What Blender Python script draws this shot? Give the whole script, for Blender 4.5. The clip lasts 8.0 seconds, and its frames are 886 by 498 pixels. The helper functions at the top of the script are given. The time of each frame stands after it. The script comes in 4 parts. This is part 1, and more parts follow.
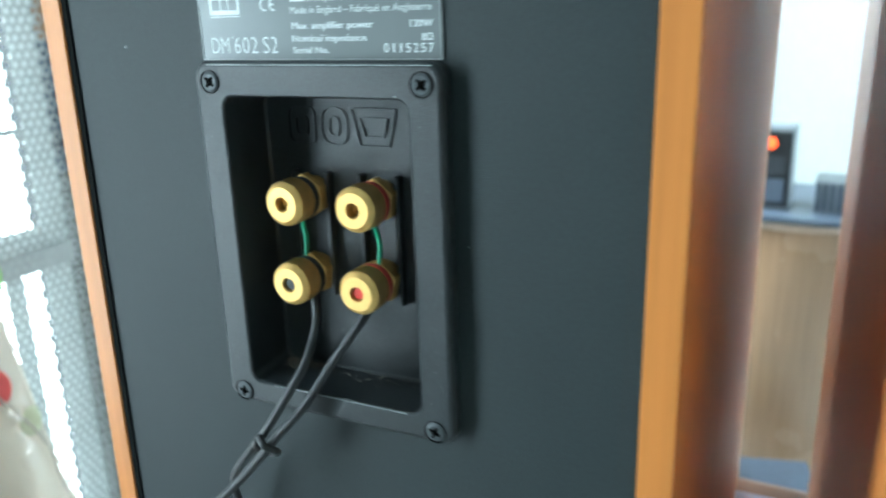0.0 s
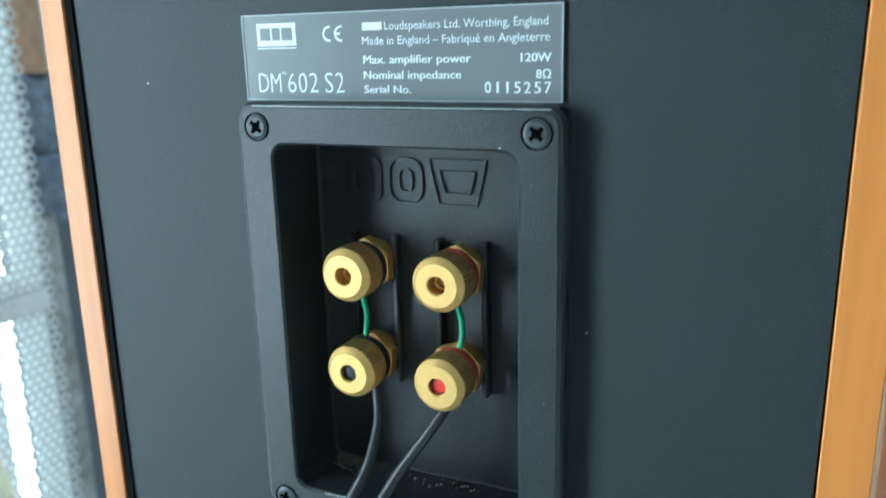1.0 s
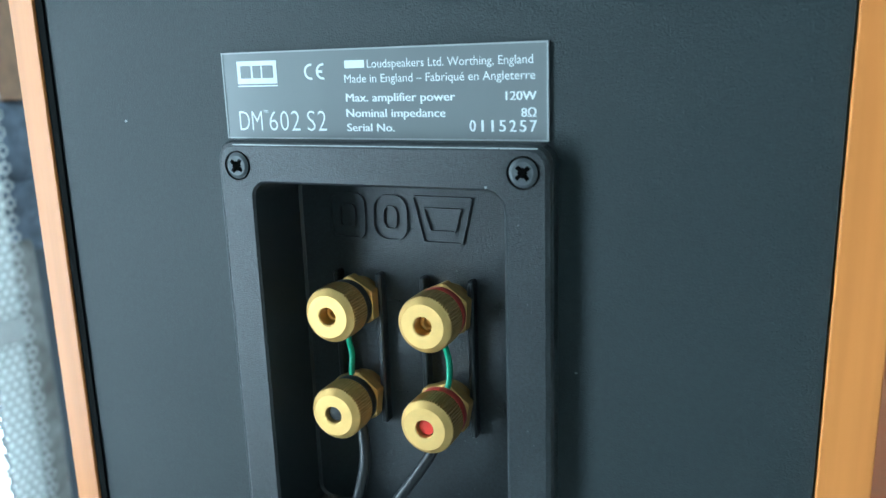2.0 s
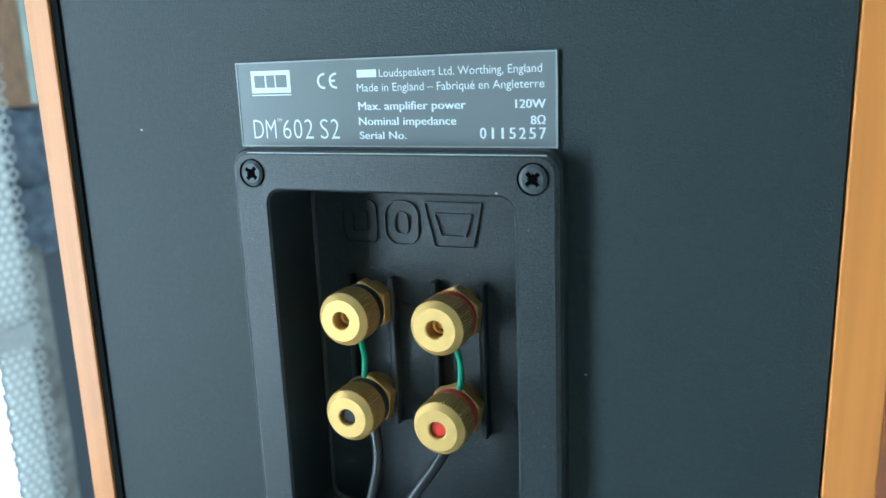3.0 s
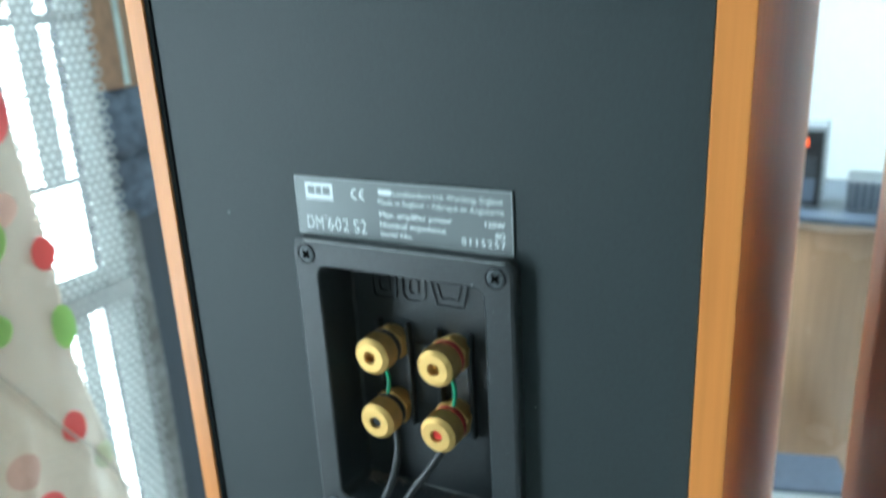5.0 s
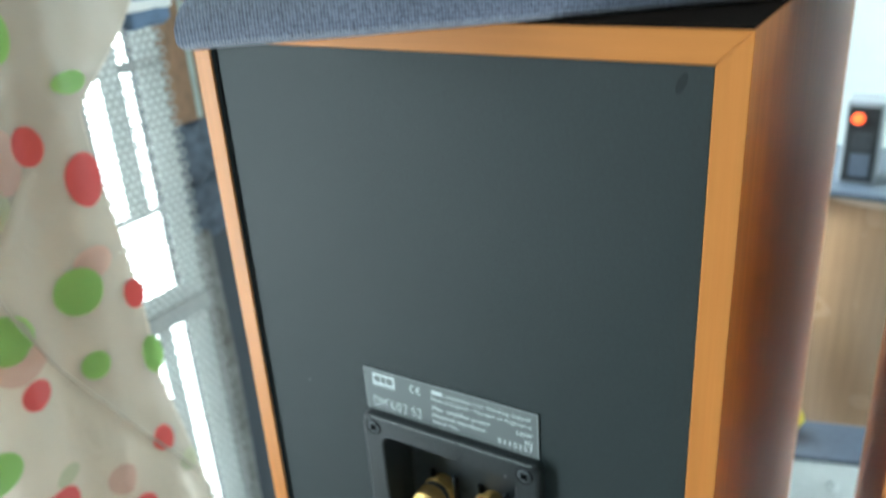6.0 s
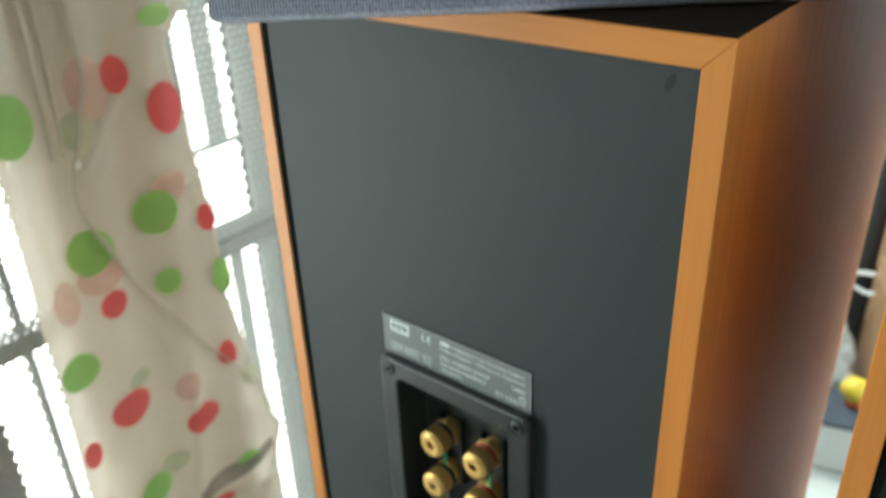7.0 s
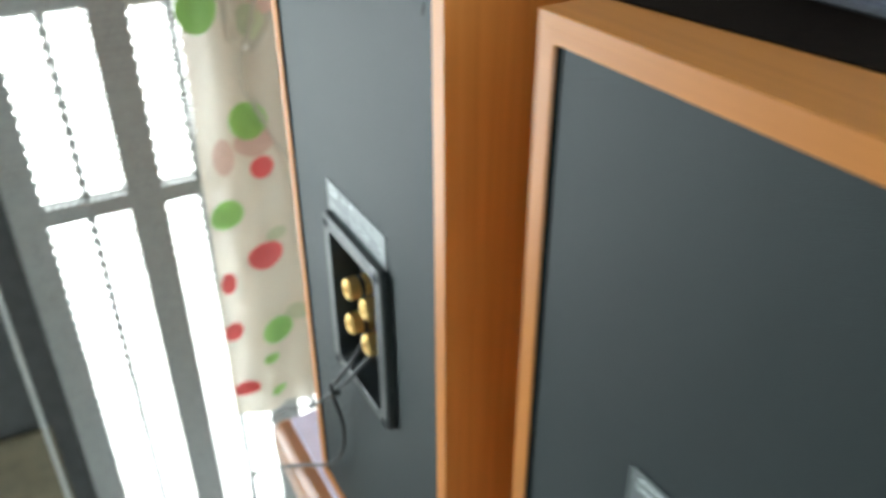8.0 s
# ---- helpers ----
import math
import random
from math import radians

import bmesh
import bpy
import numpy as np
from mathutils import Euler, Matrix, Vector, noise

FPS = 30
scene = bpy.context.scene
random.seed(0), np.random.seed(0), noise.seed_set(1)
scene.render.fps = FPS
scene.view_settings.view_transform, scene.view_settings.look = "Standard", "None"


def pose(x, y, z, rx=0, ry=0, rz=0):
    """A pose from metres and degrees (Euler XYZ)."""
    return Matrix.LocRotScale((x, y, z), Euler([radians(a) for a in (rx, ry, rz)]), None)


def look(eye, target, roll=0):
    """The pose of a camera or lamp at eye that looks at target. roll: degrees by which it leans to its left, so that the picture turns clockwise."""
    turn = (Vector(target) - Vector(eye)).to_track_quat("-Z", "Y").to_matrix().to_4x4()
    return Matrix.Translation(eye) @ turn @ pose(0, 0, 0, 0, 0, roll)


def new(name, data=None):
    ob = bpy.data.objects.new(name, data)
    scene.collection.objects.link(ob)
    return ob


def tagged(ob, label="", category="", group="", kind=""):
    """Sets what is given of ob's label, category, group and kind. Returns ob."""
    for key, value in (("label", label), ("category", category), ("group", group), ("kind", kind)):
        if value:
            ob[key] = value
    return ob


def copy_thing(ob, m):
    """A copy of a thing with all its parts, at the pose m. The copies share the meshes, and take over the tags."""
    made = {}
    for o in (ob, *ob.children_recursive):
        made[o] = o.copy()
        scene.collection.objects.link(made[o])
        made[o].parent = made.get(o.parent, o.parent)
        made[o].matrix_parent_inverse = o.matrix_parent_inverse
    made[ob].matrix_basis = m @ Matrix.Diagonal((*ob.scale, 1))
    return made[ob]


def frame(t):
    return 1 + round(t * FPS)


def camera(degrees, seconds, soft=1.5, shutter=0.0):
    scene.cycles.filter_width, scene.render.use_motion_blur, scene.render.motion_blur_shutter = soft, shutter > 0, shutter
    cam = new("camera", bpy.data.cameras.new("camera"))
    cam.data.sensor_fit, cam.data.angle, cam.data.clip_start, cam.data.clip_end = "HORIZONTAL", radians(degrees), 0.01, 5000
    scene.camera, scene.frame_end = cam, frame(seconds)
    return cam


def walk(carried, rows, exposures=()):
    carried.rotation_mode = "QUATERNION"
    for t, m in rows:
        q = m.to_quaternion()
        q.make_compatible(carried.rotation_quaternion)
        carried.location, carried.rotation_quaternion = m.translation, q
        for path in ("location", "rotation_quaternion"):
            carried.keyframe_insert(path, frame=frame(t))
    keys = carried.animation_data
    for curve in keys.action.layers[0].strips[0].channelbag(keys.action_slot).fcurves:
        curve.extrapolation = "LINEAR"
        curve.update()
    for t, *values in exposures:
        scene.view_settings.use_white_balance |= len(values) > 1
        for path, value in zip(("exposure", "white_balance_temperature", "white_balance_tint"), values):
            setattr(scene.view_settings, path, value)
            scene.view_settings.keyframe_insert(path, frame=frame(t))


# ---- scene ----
cam = camera(57.15, 8.0, soft=1.5, shutter=0.5)
cam.data.dof.use_dof, cam.data.dof.focus_distance, cam.data.dof.aperture_fstop = True, 0.21, 17.0
PATH = [
    (0, (0.0038, 0.0084, 1.0877), (-0.8639, 1.7123, 0.5013), -1.54),
    (0.5, (-0.0377, 0.0243, 1.0788), (-0.8889, 1.7544, 0.5473), -0.98),
    (1, (-0.0493, 0.0377, 1.0866), (-0.8593, 1.7946, 0.5794), -1.00),
    (1.5, (-0.0515, 0.0431, 1.0899), (-0.8310, 1.8225, 0.6144), -1.17),
    (3, (-0.0522, 0.0371, 1.0927), (-0.8335, 1.8198, 0.6327), -1.81),
    (3.5, (-0.0536, 0.0378, 1.0915), (-0.8549, 1.8064, 0.6120), -1.82),
    (4, (-0.0472, 0.0262, 1.0955), (-0.8900, 1.7640, 0.5761), -1.87),
    (4.2, (-0.0422, 0.0183, 1.0960), (-0.9032, 1.7416, 0.5582), -1.93),
    (5.3, (0.0117, -0.0215, 1.2034), (-0.9322, 1.6001, 0.5109), -3.30),
    (5.5, (0.0140, -0.0243, 1.2313), (-0.9486, 1.5701, 0.5023), -3.60),
    (6, (0.0198, -0.0272, 1.2905), (-0.9871, 1.5031, 0.4880), -3.95),
    (6.2, (0.0223, -0.0233, 1.3083), (-0.9999, 1.4806, 0.4757), -3.96),
    (6.4, (0.0271, -0.0220, 1.3157), (-1.0169, 1.4540, 0.4605), -3.78),
    (6.5, (0.0305, -0.0222, 1.3178), (-1.0285, 1.4393, 0.4562), -3.31),
    (6.8, (0.0440, -0.0230, 1.3204), (-1.0623, 1.3750, 0.4141), -2.99),
    (7, (0.0554, -0.0227, 1.3105), (-1.0855, 1.3264, 0.3734), -2.36),
    (7.4, (0.1102, -0.0139, 1.3058), (-1.1445, 1.1762, 0.3011), -1.26),
    (7.5, (0.1312, -0.0069, 1.3060), (-1.1591, 1.1346, 0.2900), -1.17),
    (7.7, (0.1783, 0.0122, 1.3113), (-1.1887, 1.0486, 0.2831), -0.54),
    (8, (0.2577, 0.0633, 1.3239), (-1.2466, 0.8760, 0.2862), -0.28),
]
walk(cam, [(t, look(eye, target, roll)) for t, eye, target, roll in PATH],
     exposures=[(0, 0.06, 5900, 3), (0.5, 0.16, 5850, 3), (1.5, 0.17, 5450, 3), (4.2, 0.06, 5450, 2), (5.5, -0.03, 6200, 5), (6.5, -0.20, 6600, 7), (7.0, -0.30, 7150, 9), (7.5, -0.1, 6800, 10), (8, -0.02, 6650, 11)])

# ---------- world and light ----------
FLOOR = -0.14
world = bpy.data.worlds.new("sky")
scene.world = world
world.use_nodes = True
wn = world.node_tree
sky = wn.nodes.new("ShaderNodeTexSky")
sky.sky_type = "NISHITA"
sky.sun_disc = False
sky.sun_elevation, sky.sun_rotation = radians(50), radians(250)
wn.links.new(sky.outputs[0], wn.nodes["Background"].inputs[0])
wn.nodes["Background"].inputs[1].default_value = 0.1


def area_lamp(name, m, w, h, power, colour):
    data = bpy.data.lights.new(name, "AREA")
    data.shape, data.size, data.size_y, data.energy, data.color = "RECTANGLE", w, h, power, colour
    ob = new(name, data)
    ob.matrix_world = m
    return ob


SIDE_LIGHT, REAR_LIGHT, WEST_LIGHT = 12.5, 50.0, 34.0
area_lamp("window_light", look((-0.83, -0.31, 1.08), (0.6, -0.20, 1.04)), 0.36, 1.02, SIDE_LIGHT, (0.76, 0.93, 1.0))
area_lamp("far_window_light", look((2.15, 1.9, 1.5), (0.0, 1.9, 0.7)), 1.3, 1.2, REAR_LIGHT, (0.80, 0.95, 1.0))
area_lamp("west_window_light", look((-0.86, 1.9, 1.1), (0.0, 2.0, 0.7)), 0.56, 0.9, WEST_LIGHT, (0.80, 0.95, 1.0))


# ---------- materials ----------
def mat(name, base, rough=0.5, metal=0.0, grain=(40.0, 40.0, 40.0), vary=0.25, big=6.0, bump=0.0, bump_scale=800.0,
        coat=0.0, rough_vary=0.1, spec=0.5, tint=None, sheen=0.0, bump_dist=0.0004, coat_rough=0.35):
    """Principled surface: colour varied at two scales, uneven gloss, fine relief."""
    m = bpy.data.materials.new(name)
    m.use_nodes = True
    nt = m.node_tree
    N, L = nt.nodes, nt.links
    b = N["Principled BSDF"]
    co = N.new("ShaderNodeTexCoord")
    mp = N.new("ShaderNodeMapping")
    mp.inputs["Scale"].default_value = grain
    L.new(co.outputs["Object"], mp.inputs[0])
    n1 = N.new("ShaderNodeTexNoise")
    n1.inputs["Scale"].default_value, n1.inputs["Detail"].default_value = 1.0, 5.0
    L.new(mp.outputs[0], n1.inputs["Vector"])
    n2 = N.new("ShaderNodeTexNoise")
    n2.inputs["Scale"].default_value, n2.inputs["Detail"].default_value = big, 3.0
    L.new(co.outputs["Object"], n2.inputs["Vector"])
    mx = N.new("ShaderNodeMath")
    mx.operation = "MULTIPLY_ADD"
    L.new(n1.outputs["Fac"], mx.inputs[0])
    mx.inputs[1].default_value = 0.6
    sc = N.new("ShaderNodeMath")
    sc.operation = "MULTIPLY"
    L.new(n2.outputs["Fac"], sc.inputs[0])
    sc.inputs[1].default_value = 0.4
    L.new(sc.outputs[0], mx.inputs[2])
    rp = N.new("ShaderNodeValToRGB")
    lo = [c * (1 - vary) for c in base]
    hi = [min(1, c * (1 + vary)) for c in base]
    if tint:
        lo = tint
    rp.color_ramp.elements[0].position, rp.color_ramp.elements[1].position = 0.3, 0.7
    rp.color_ramp.elements[0].color, rp.color_ramp.elements[1].color = (*lo, 1), (*hi, 1)
    L.new(mx.outputs[0], rp.inputs[0])
    L.new(rp.outputs[0], b.inputs["Base Color"])
    mr = N.new("ShaderNodeMapRange")
    mr.inputs["To Min"].default_value, mr.inputs["To Max"].default_value = max(0.02, rough - rough_vary), min(1, rough + rough_vary)
    L.new(n2.outputs["Fac"], mr.inputs["Value"])
    L.new(mr.outputs[0], b.inputs["Roughness"])
    b.inputs["Metallic"].default_value = metal
    b.inputs["Specular IOR Level"].default_value = spec
    b.inputs["Coat Weight"].default_value = coat
    b.inputs["Coat Roughness"].default_value = coat_rough
    b.inputs["Sheen Weight"].default_value = sheen
    if bump:
        n3 = N.new("ShaderNodeTexNoise")
        n3.inputs["Scale"].default_value, n3.inputs["Detail"].default_value = bump_scale, 2.0
        L.new(co.outputs["Object"], n3.inputs["Vector"])
        bp = N.new("ShaderNodeBump")
        bp.inputs["Strength"].default_value, bp.inputs["Distance"].default_value = bump, bump_dist
        L.new(n3.outputs["Fac"], bp.inputs["Height"])
        L.new(bp.outputs[0], b.inputs["Normal"])
    return m


def cloth_mat(name, base):
    """Ribbed woven speaker cloth, ribs along the panel's length."""
    m = mat(name, base, 0.85, 0.0, (700.0, 700.0, 700.0), 0.7, 14.0, sheen=0.6, spec=0.2)
    nt = m.node_tree
    N, L = nt.nodes, nt.links
    co = N.new("ShaderNodeTexCoord")
    w1 = N.new("ShaderNodeTexWave")
    w1.bands_direction, w1.inputs["Scale"].default_value, w1.inputs["Distortion"].default_value = "Y", 245.0, 0.35
    w1.inputs["Detail Scale"].default_value = 60.0
    w2 = N.new("ShaderNodeTexWave")
    w2.bands_direction, w2.inputs["Scale"].default_value, w2.inputs["Distortion"].default_value = "X", 290.0, 0.8
    w2.inputs["Detail Scale"].default_value = 90.0
    mp = N.new("ShaderNodeMapping")
    mp.inputs["Rotation"].default_value = (radians(-45), 0, 0)
    L.new(co.outputs["Object"], mp.inputs[0])
    L.new(mp.outputs[0], w1.inputs[0])
    L.new(mp.outputs[0], w2.inputs[0])
    a = N.new("ShaderNodeMath")
    a.operation = "MULTIPLY_ADD"
    L.new(w2.outputs["Fac"], a.inputs[0])
    a.inputs[1].default_value = 0.5
    L.new(w1.outputs["Fac"], a.inputs[2])
    bp = N.new("ShaderNodeBump")
    bp.inputs["Strength"].default_value, bp.inputs["Distance"].default_value = 0.5, 0.0006
    L.new(a.outputs[0], bp.inputs["Height"])
    b = N["Principled BSDF"]
    L.new(bp.outputs[0], b.inputs["Normal"])
    # the raised threads are paler than the gaps between them
    fl = N.new("ShaderNodeMapRange")
    fl.inputs["From Max"].default_value, fl.inputs["To Min"].default_value, fl.inputs["To Max"].default_value = 1.5, 0.7, 1.15
    L.new(a.outputs[0], fl.inputs["Value"])
    mul = N.new("ShaderNodeVectorMath")
    mul.operation = "SCALE"
    L.new(b.inputs["Base Color"].links[0].from_socket, mul.inputs[0])
    L.new(fl.outputs[0], mul.inputs["Scale"])
    L.new(mul.outputs[0], b.inputs["Base Color"])
    return m


def film_mat(name, colour, clear):
    """Thin milky plastic film that lets light through."""
    m = bpy.data.materials.new(name)
    m.use_nodes = True
    nt = m.node_tree
    N, L = nt.nodes, nt.links
    N.remove(N["Principled BSDF"])
    co = N.new("ShaderNodeTexCoord")
    n = N.new("ShaderNodeTexNoise")
    n.inputs["Scale"].default_value, n.inputs["Detail"].default_value = 14.0, 4.0
    L.new(co.outputs["Object"], n.inputs["Vector"])
    rp = N.new("ShaderNodeValToRGB")
    rp.color_ramp.elements[0].color = (*[c * 0.86 for c in colour], 1)
    rp.color_ramp.elements[1].color = (*colour, 1)
    L.new(n.outputs["Fac"], rp.inputs[0])
    cr = N.new("ShaderNodeTexNoise")
    cr.inputs["Scale"].default_value, cr.inputs["Detail"].default_value, cr.inputs["Distortion"].default_value = 26.0, 5.0, 1.2
    L.new(co.outputs["Object"], cr.inputs["Vector"])
    bp = N.new("ShaderNodeBump")
    bp.inputs["Strength"].default_value, bp.inputs["Distance"].default_value = 0.35, 0.006
    L.new(cr.outputs["Fac"], bp.inputs["Height"])
    d = N.new("ShaderNodeBsdfDiffuse")
    t = N.new("ShaderNodeBsdfTranslucent")
    g = N.new("ShaderNodeBsdfGlossy")
    g.inputs["Roughness"].default_value = 0.3
    tr = N.new("ShaderNodeBsdfTransparent")
    for sh in (d, t, g):
        L.new(bp.outputs[0], sh.inputs["Normal"])
    L.new(rp.outputs[0], d.inputs["Color"])
    L.new(rp.outputs[0], t.inputs["Color"])
    m1, m2, m3 = (N.new("ShaderNodeMixShader") for _ in range(3))
    m1.inputs[0].default_value, m2.inputs[0].default_value, m3.inputs[0].default_value = 0.5, 0.05, clear
    L.new(d.outputs[0], m1.inputs[1]), L.new(t.outputs[0], m1.inputs[2])
    L.new(m1.outputs[0], m2.inputs[1]), L.new(g.outputs[0], m2.inputs[2])
    L.new(m2.outputs[0], m3.inputs[1]), L.new(tr.outputs[0], m3.inputs[2])
    L.new(m3.outputs[0], N["Material Output"].inputs[0])
    return m


def glow_mat(name, colour, strength):
    m = bpy.data.materials.new(name)
    m.use_nodes = True
    b = m.node_tree.nodes["Principled BSDF"]
    b.inputs["Base Color"].default_value = (*colour, 1)
    b.inputs["Emission Color"].default_value = (*colour, 1)
    b.inputs["Emission Strength"].default_value = strength
    return m


WOOD_C, WOOD_T = (0.61, 0.222, 0.048), (0.51, 0.176, 0.034)
M_WOOD_V = mat("cherry_veneer_upright", WOOD_C, 0.50, 0, (260, 260, 7), 0.12, 5, 0.06, 500, coat=0.14, tint=WOOD_T, spec=0.34, coat_rough=0.30)
M_WOOD_H = mat("cherry_veneer_level", WOOD_C, 0.50, 0, (7, 260, 260), 0.08, 5, 0.06, 500, coat=0.08, tint=WOOD_T, spec=0.34, coat_rough=0.30)
M_VINYL = mat("black_vinyl_back", (0.0132, 0.0218, 0.0236), 0.60, 0, (700, 700, 700), 0.22, 7, 0.55, 2100, spec=0.44, rough_vary=0.05)
M_PLASTIC = mat("black_moulded_plastic", (0.015, 0.020, 0.0225), 0.40, 0, (1500, 1500, 1500), 0.65, 25, 0.40, 3000, spec=0.5)
M_BLACK = mat("black_rubber", (0.016, 0.018, 0.020), 0.42, 0, (200, 200, 200), 0.3, 30, 0.1, 900)
M_BRASS = mat("gilt_brass", (0.72, 0.48, 0.175), 0.56, 1.0, (300, 300, 300), 0.08, 60, 0.08, 1500)
M_BRASS_D = mat("gilt_brass_knurled", (0.74, 0.50, 0.20), 0.5, 0.9, (300, 300, 300), 0.15, 60)
M_SCREW = mat("blackened_steel", (0.062, 0.072, 0.077), 0.45, 0.3, (300, 300, 300), 0.3, 90, 0.1, 1200)
M_GREEN = mat("green_wire_sleeve", (0.02, 0.30, 0.16), 0.4, 0, (200, 200, 200), 0.2, 40)
M_RED = mat("red_plastic", (0.72, 0.05, 0.035), 0.35, 0, (200, 200, 200), 0.1, 40)
M_DKRED = mat("dark_red_plastic", (0.46, 0.045, 0.03), 0.4, 0, (200, 200, 200), 0.2, 40)
M_LABEL = mat("grey_printed_film", (0.172, 0.190, 0.192), 0.28, 0, (60, 60, 60), 0.06, 12, 0.05, 300, rough_vary=0.03)
M_LABEL_RIM = mat("pale_film_rim", (0.33, 0.36, 0.36), 0.35, 0, (200, 200, 200), 0.15, 30)
M_INK = mat("white_ink", (0.72, 0.77, 0.78), 0.5, 0, (300, 300, 300), 0.06, 30)
M_DUST = mat("grey_dust", (0.11, 0.10, 0.082), 0.9, 0, (300, 300, 300), 0.5, 60, 0.5, 700)
M_CLOTH = cloth_mat("navy_grey_ribbed_cloth", (0.205, 0.222, 0.305))
M_PAINT_W = mat("pale_wall_paint", (0.66, 0.71, 0.70), 0.75, 0, (30, 30, 30), 0.03, 2, 0.1, 200)
M_PAINT_R = mat("cream_wall_paint", (0.80, 0.79, 0.74), 0.8, 0, (30, 30, 30), 0.04, 2, 0.1, 200)
M_STEEL = mat("grey_painted_steel", (0.36, 0.375, 0.37), 0.45, 0.1, (80, 80, 80), 0.15, 12, 0.1, 400)
M_MESH = mat("perforated_steel", (0.33, 0.345, 0.34), 0.45, 0.1, (80, 80, 80), 0.2, 10)
M_TILE = mat("pale_floor_tile", (0.72, 0.74, 0.74), 0.25, 0, (20, 20, 20), 0.15, 3, 0.05, 120)
M_BROWN = mat("brown_lacquered_wood", (0.36, 0.215, 0.125), 0.26, 0, (90, 90, 4), 0.18, 5, 0.05, 300, coat=0.3)
M_TABLE = mat("cherry_table_wood", (0.34, 0.140, 0.060), 0.35, 0, (6, 90, 90), 0.18, 5, 0.05, 300, coat=0.2)
M_DOOR_DARK = mat("dark_blue_grey_leaf", (0.032, 0.041, 0.052), 0.65, 0, (90, 90, 4), 0.25, 5, 0.05, 300)
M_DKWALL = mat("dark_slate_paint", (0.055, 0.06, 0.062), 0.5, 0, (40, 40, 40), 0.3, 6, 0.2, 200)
M_OLIVE = mat("olive_brown_board", (0.17, 0.145, 0.09), 0.5, 0, (30, 30, 30), 0.35, 9, 0.2, 150)
M_RIM = mat("pale_wood_edge", (0.62, 0.45, 0.34), 0.4, 0, (60, 60, 60), 0.1, 8)
M_DARK = mat("dark_grey_fabric", (0.030, 0.034, 0.040), 0.7, 0, (120, 120, 120), 0.4, 14, 0.4, 300)
M_GREYPL = mat("grey_plastic", (0.25, 0.27, 0.29), 0.4, 0, (80, 80, 80), 0.12, 12)
M_WHITEPL = mat("white_plastic", (0.72, 0.75, 0.75), 0.35, 0, (80, 80, 80), 0.05, 10)
M_SLATE = mat("slate_grey_sheet", (0.085, 0.105, 0.14), 0.35, 0, (60, 60, 60), 0.2, 9)
M_YELLOW = mat("yellow_plastic", (0.75, 0.56, 0.06), 0.35, 0, (60, 60, 60), 0.1, 12)
M_ORANGE = mat("orange_red_plastic", (0.72, 0.13, 0.03), 0.4, 0, (60, 60, 60), 0.1, 12)
M_LILAC = mat("pale_lilac_cloth", (0.66, 0.62, 0.78), 0.8, 0, (60, 60, 60), 0.08, 12, 0.3, 260)
M_FILM = film_mat("milky_film", (0.765, 0.695, 0.59), 0.05)
M_FILM_B = film_mat("milky_film_back", (0.78, 0.71, 0.60), 0.10)
# darker film colour carries the shade of the gathered corner
M_FILM_D = film_mat("shaded_gathered_film", (0.34, 0.29, 0.27), 0.30)
M_FILM_F = film_mat("milky_film_fold", (0.82, 0.77, 0.68), 0.45)
M_DOT_R = film_mat("red_dot_print", (0.90, 0.15, 0.15), 0.0)
M_DOT_G = film_mat("green_dot_print", (0.36, 0.68, 0.20), 0.0)
# paler colours imitate back-layer dots showing through the film
M_DOT_PR = film_mat("show_through_red_dot", (0.87, 0.585, 0.505), 0.25)
M_DOT_PG = film_mat("show_through_green_dot", (0.68, 0.75, 0.52), 0.25)
M_FROST = film_mat("smoked_frosted_glass", (0.62, 0.655, 0.65), 0.0)
M_SKY = glow_mat("bright_daylight", (0.92, 1.0, 1.0), 9.0)
M_LED = glow_mat("orange_indicator", (1.0, 0.10, 0.02), 3.0)


# ---------- builders ----------
def finish(bm, name, material, smooth=False):
    me = bpy.data.meshes.new(name)
    bmesh.ops.recalc_face_normals(bm, faces=bm.faces)
    bm.to_mesh(me)
    bm.free()
    me.materials.append(material)
    if smooth:
        me.shade_smooth()
    return me


def part(name, bm, material, parent=None, label="", at=None, smooth=False):
    ob = new(name, finish(bm, name, material, smooth))
    if parent is not None:
        ob.parent = parent
    if at is not None:
        ob.matrix_local = at
    if label:
        tagged(ob, label)
    return ob


def same_mesh(name, mesh, parent, at):
    ob = new(name, mesh)
    ob.parent = parent
    ob.matrix_local = at
    return ob


def thing(name, x, y, z, label, category, group="", rz=0.0):
    ob = new(name)
    ob.empty_display_size = 0.05
    ob.matrix_world = pose(x, y, z, 0, 0, rz)
    return tagged(ob, label, category, group)


def add_box(bm, x0, x1, y0, y1, z0, z1, bevel=0.0, seg=2):
    r = bmesh.ops.create_cube(bm, size=1.0)
    vs = r["verts"]
    for v in vs:
        v.co = Vector(((x0 + x1) / 2 + v.co.x * (x1 - x0), (y0 + y1) / 2 + v.co.y * (y1 - y0), (z0 + z1) / 2 + v.co.z * (z1 - z0)))
    if bevel:
        es = list({e for v in vs for e in v.link_edges})
        bmesh.ops.bevel(bm, geom=es, offset=bevel, segments=seg, profile=0.5, affect="EDGES")
    return bm


def box(x0, x1, y0, y1, z0, z1, bevel=0.0, seg=2):
    return add_box(bmesh.new(), x0, x1, y0, y1, z0, z1, bevel, seg)


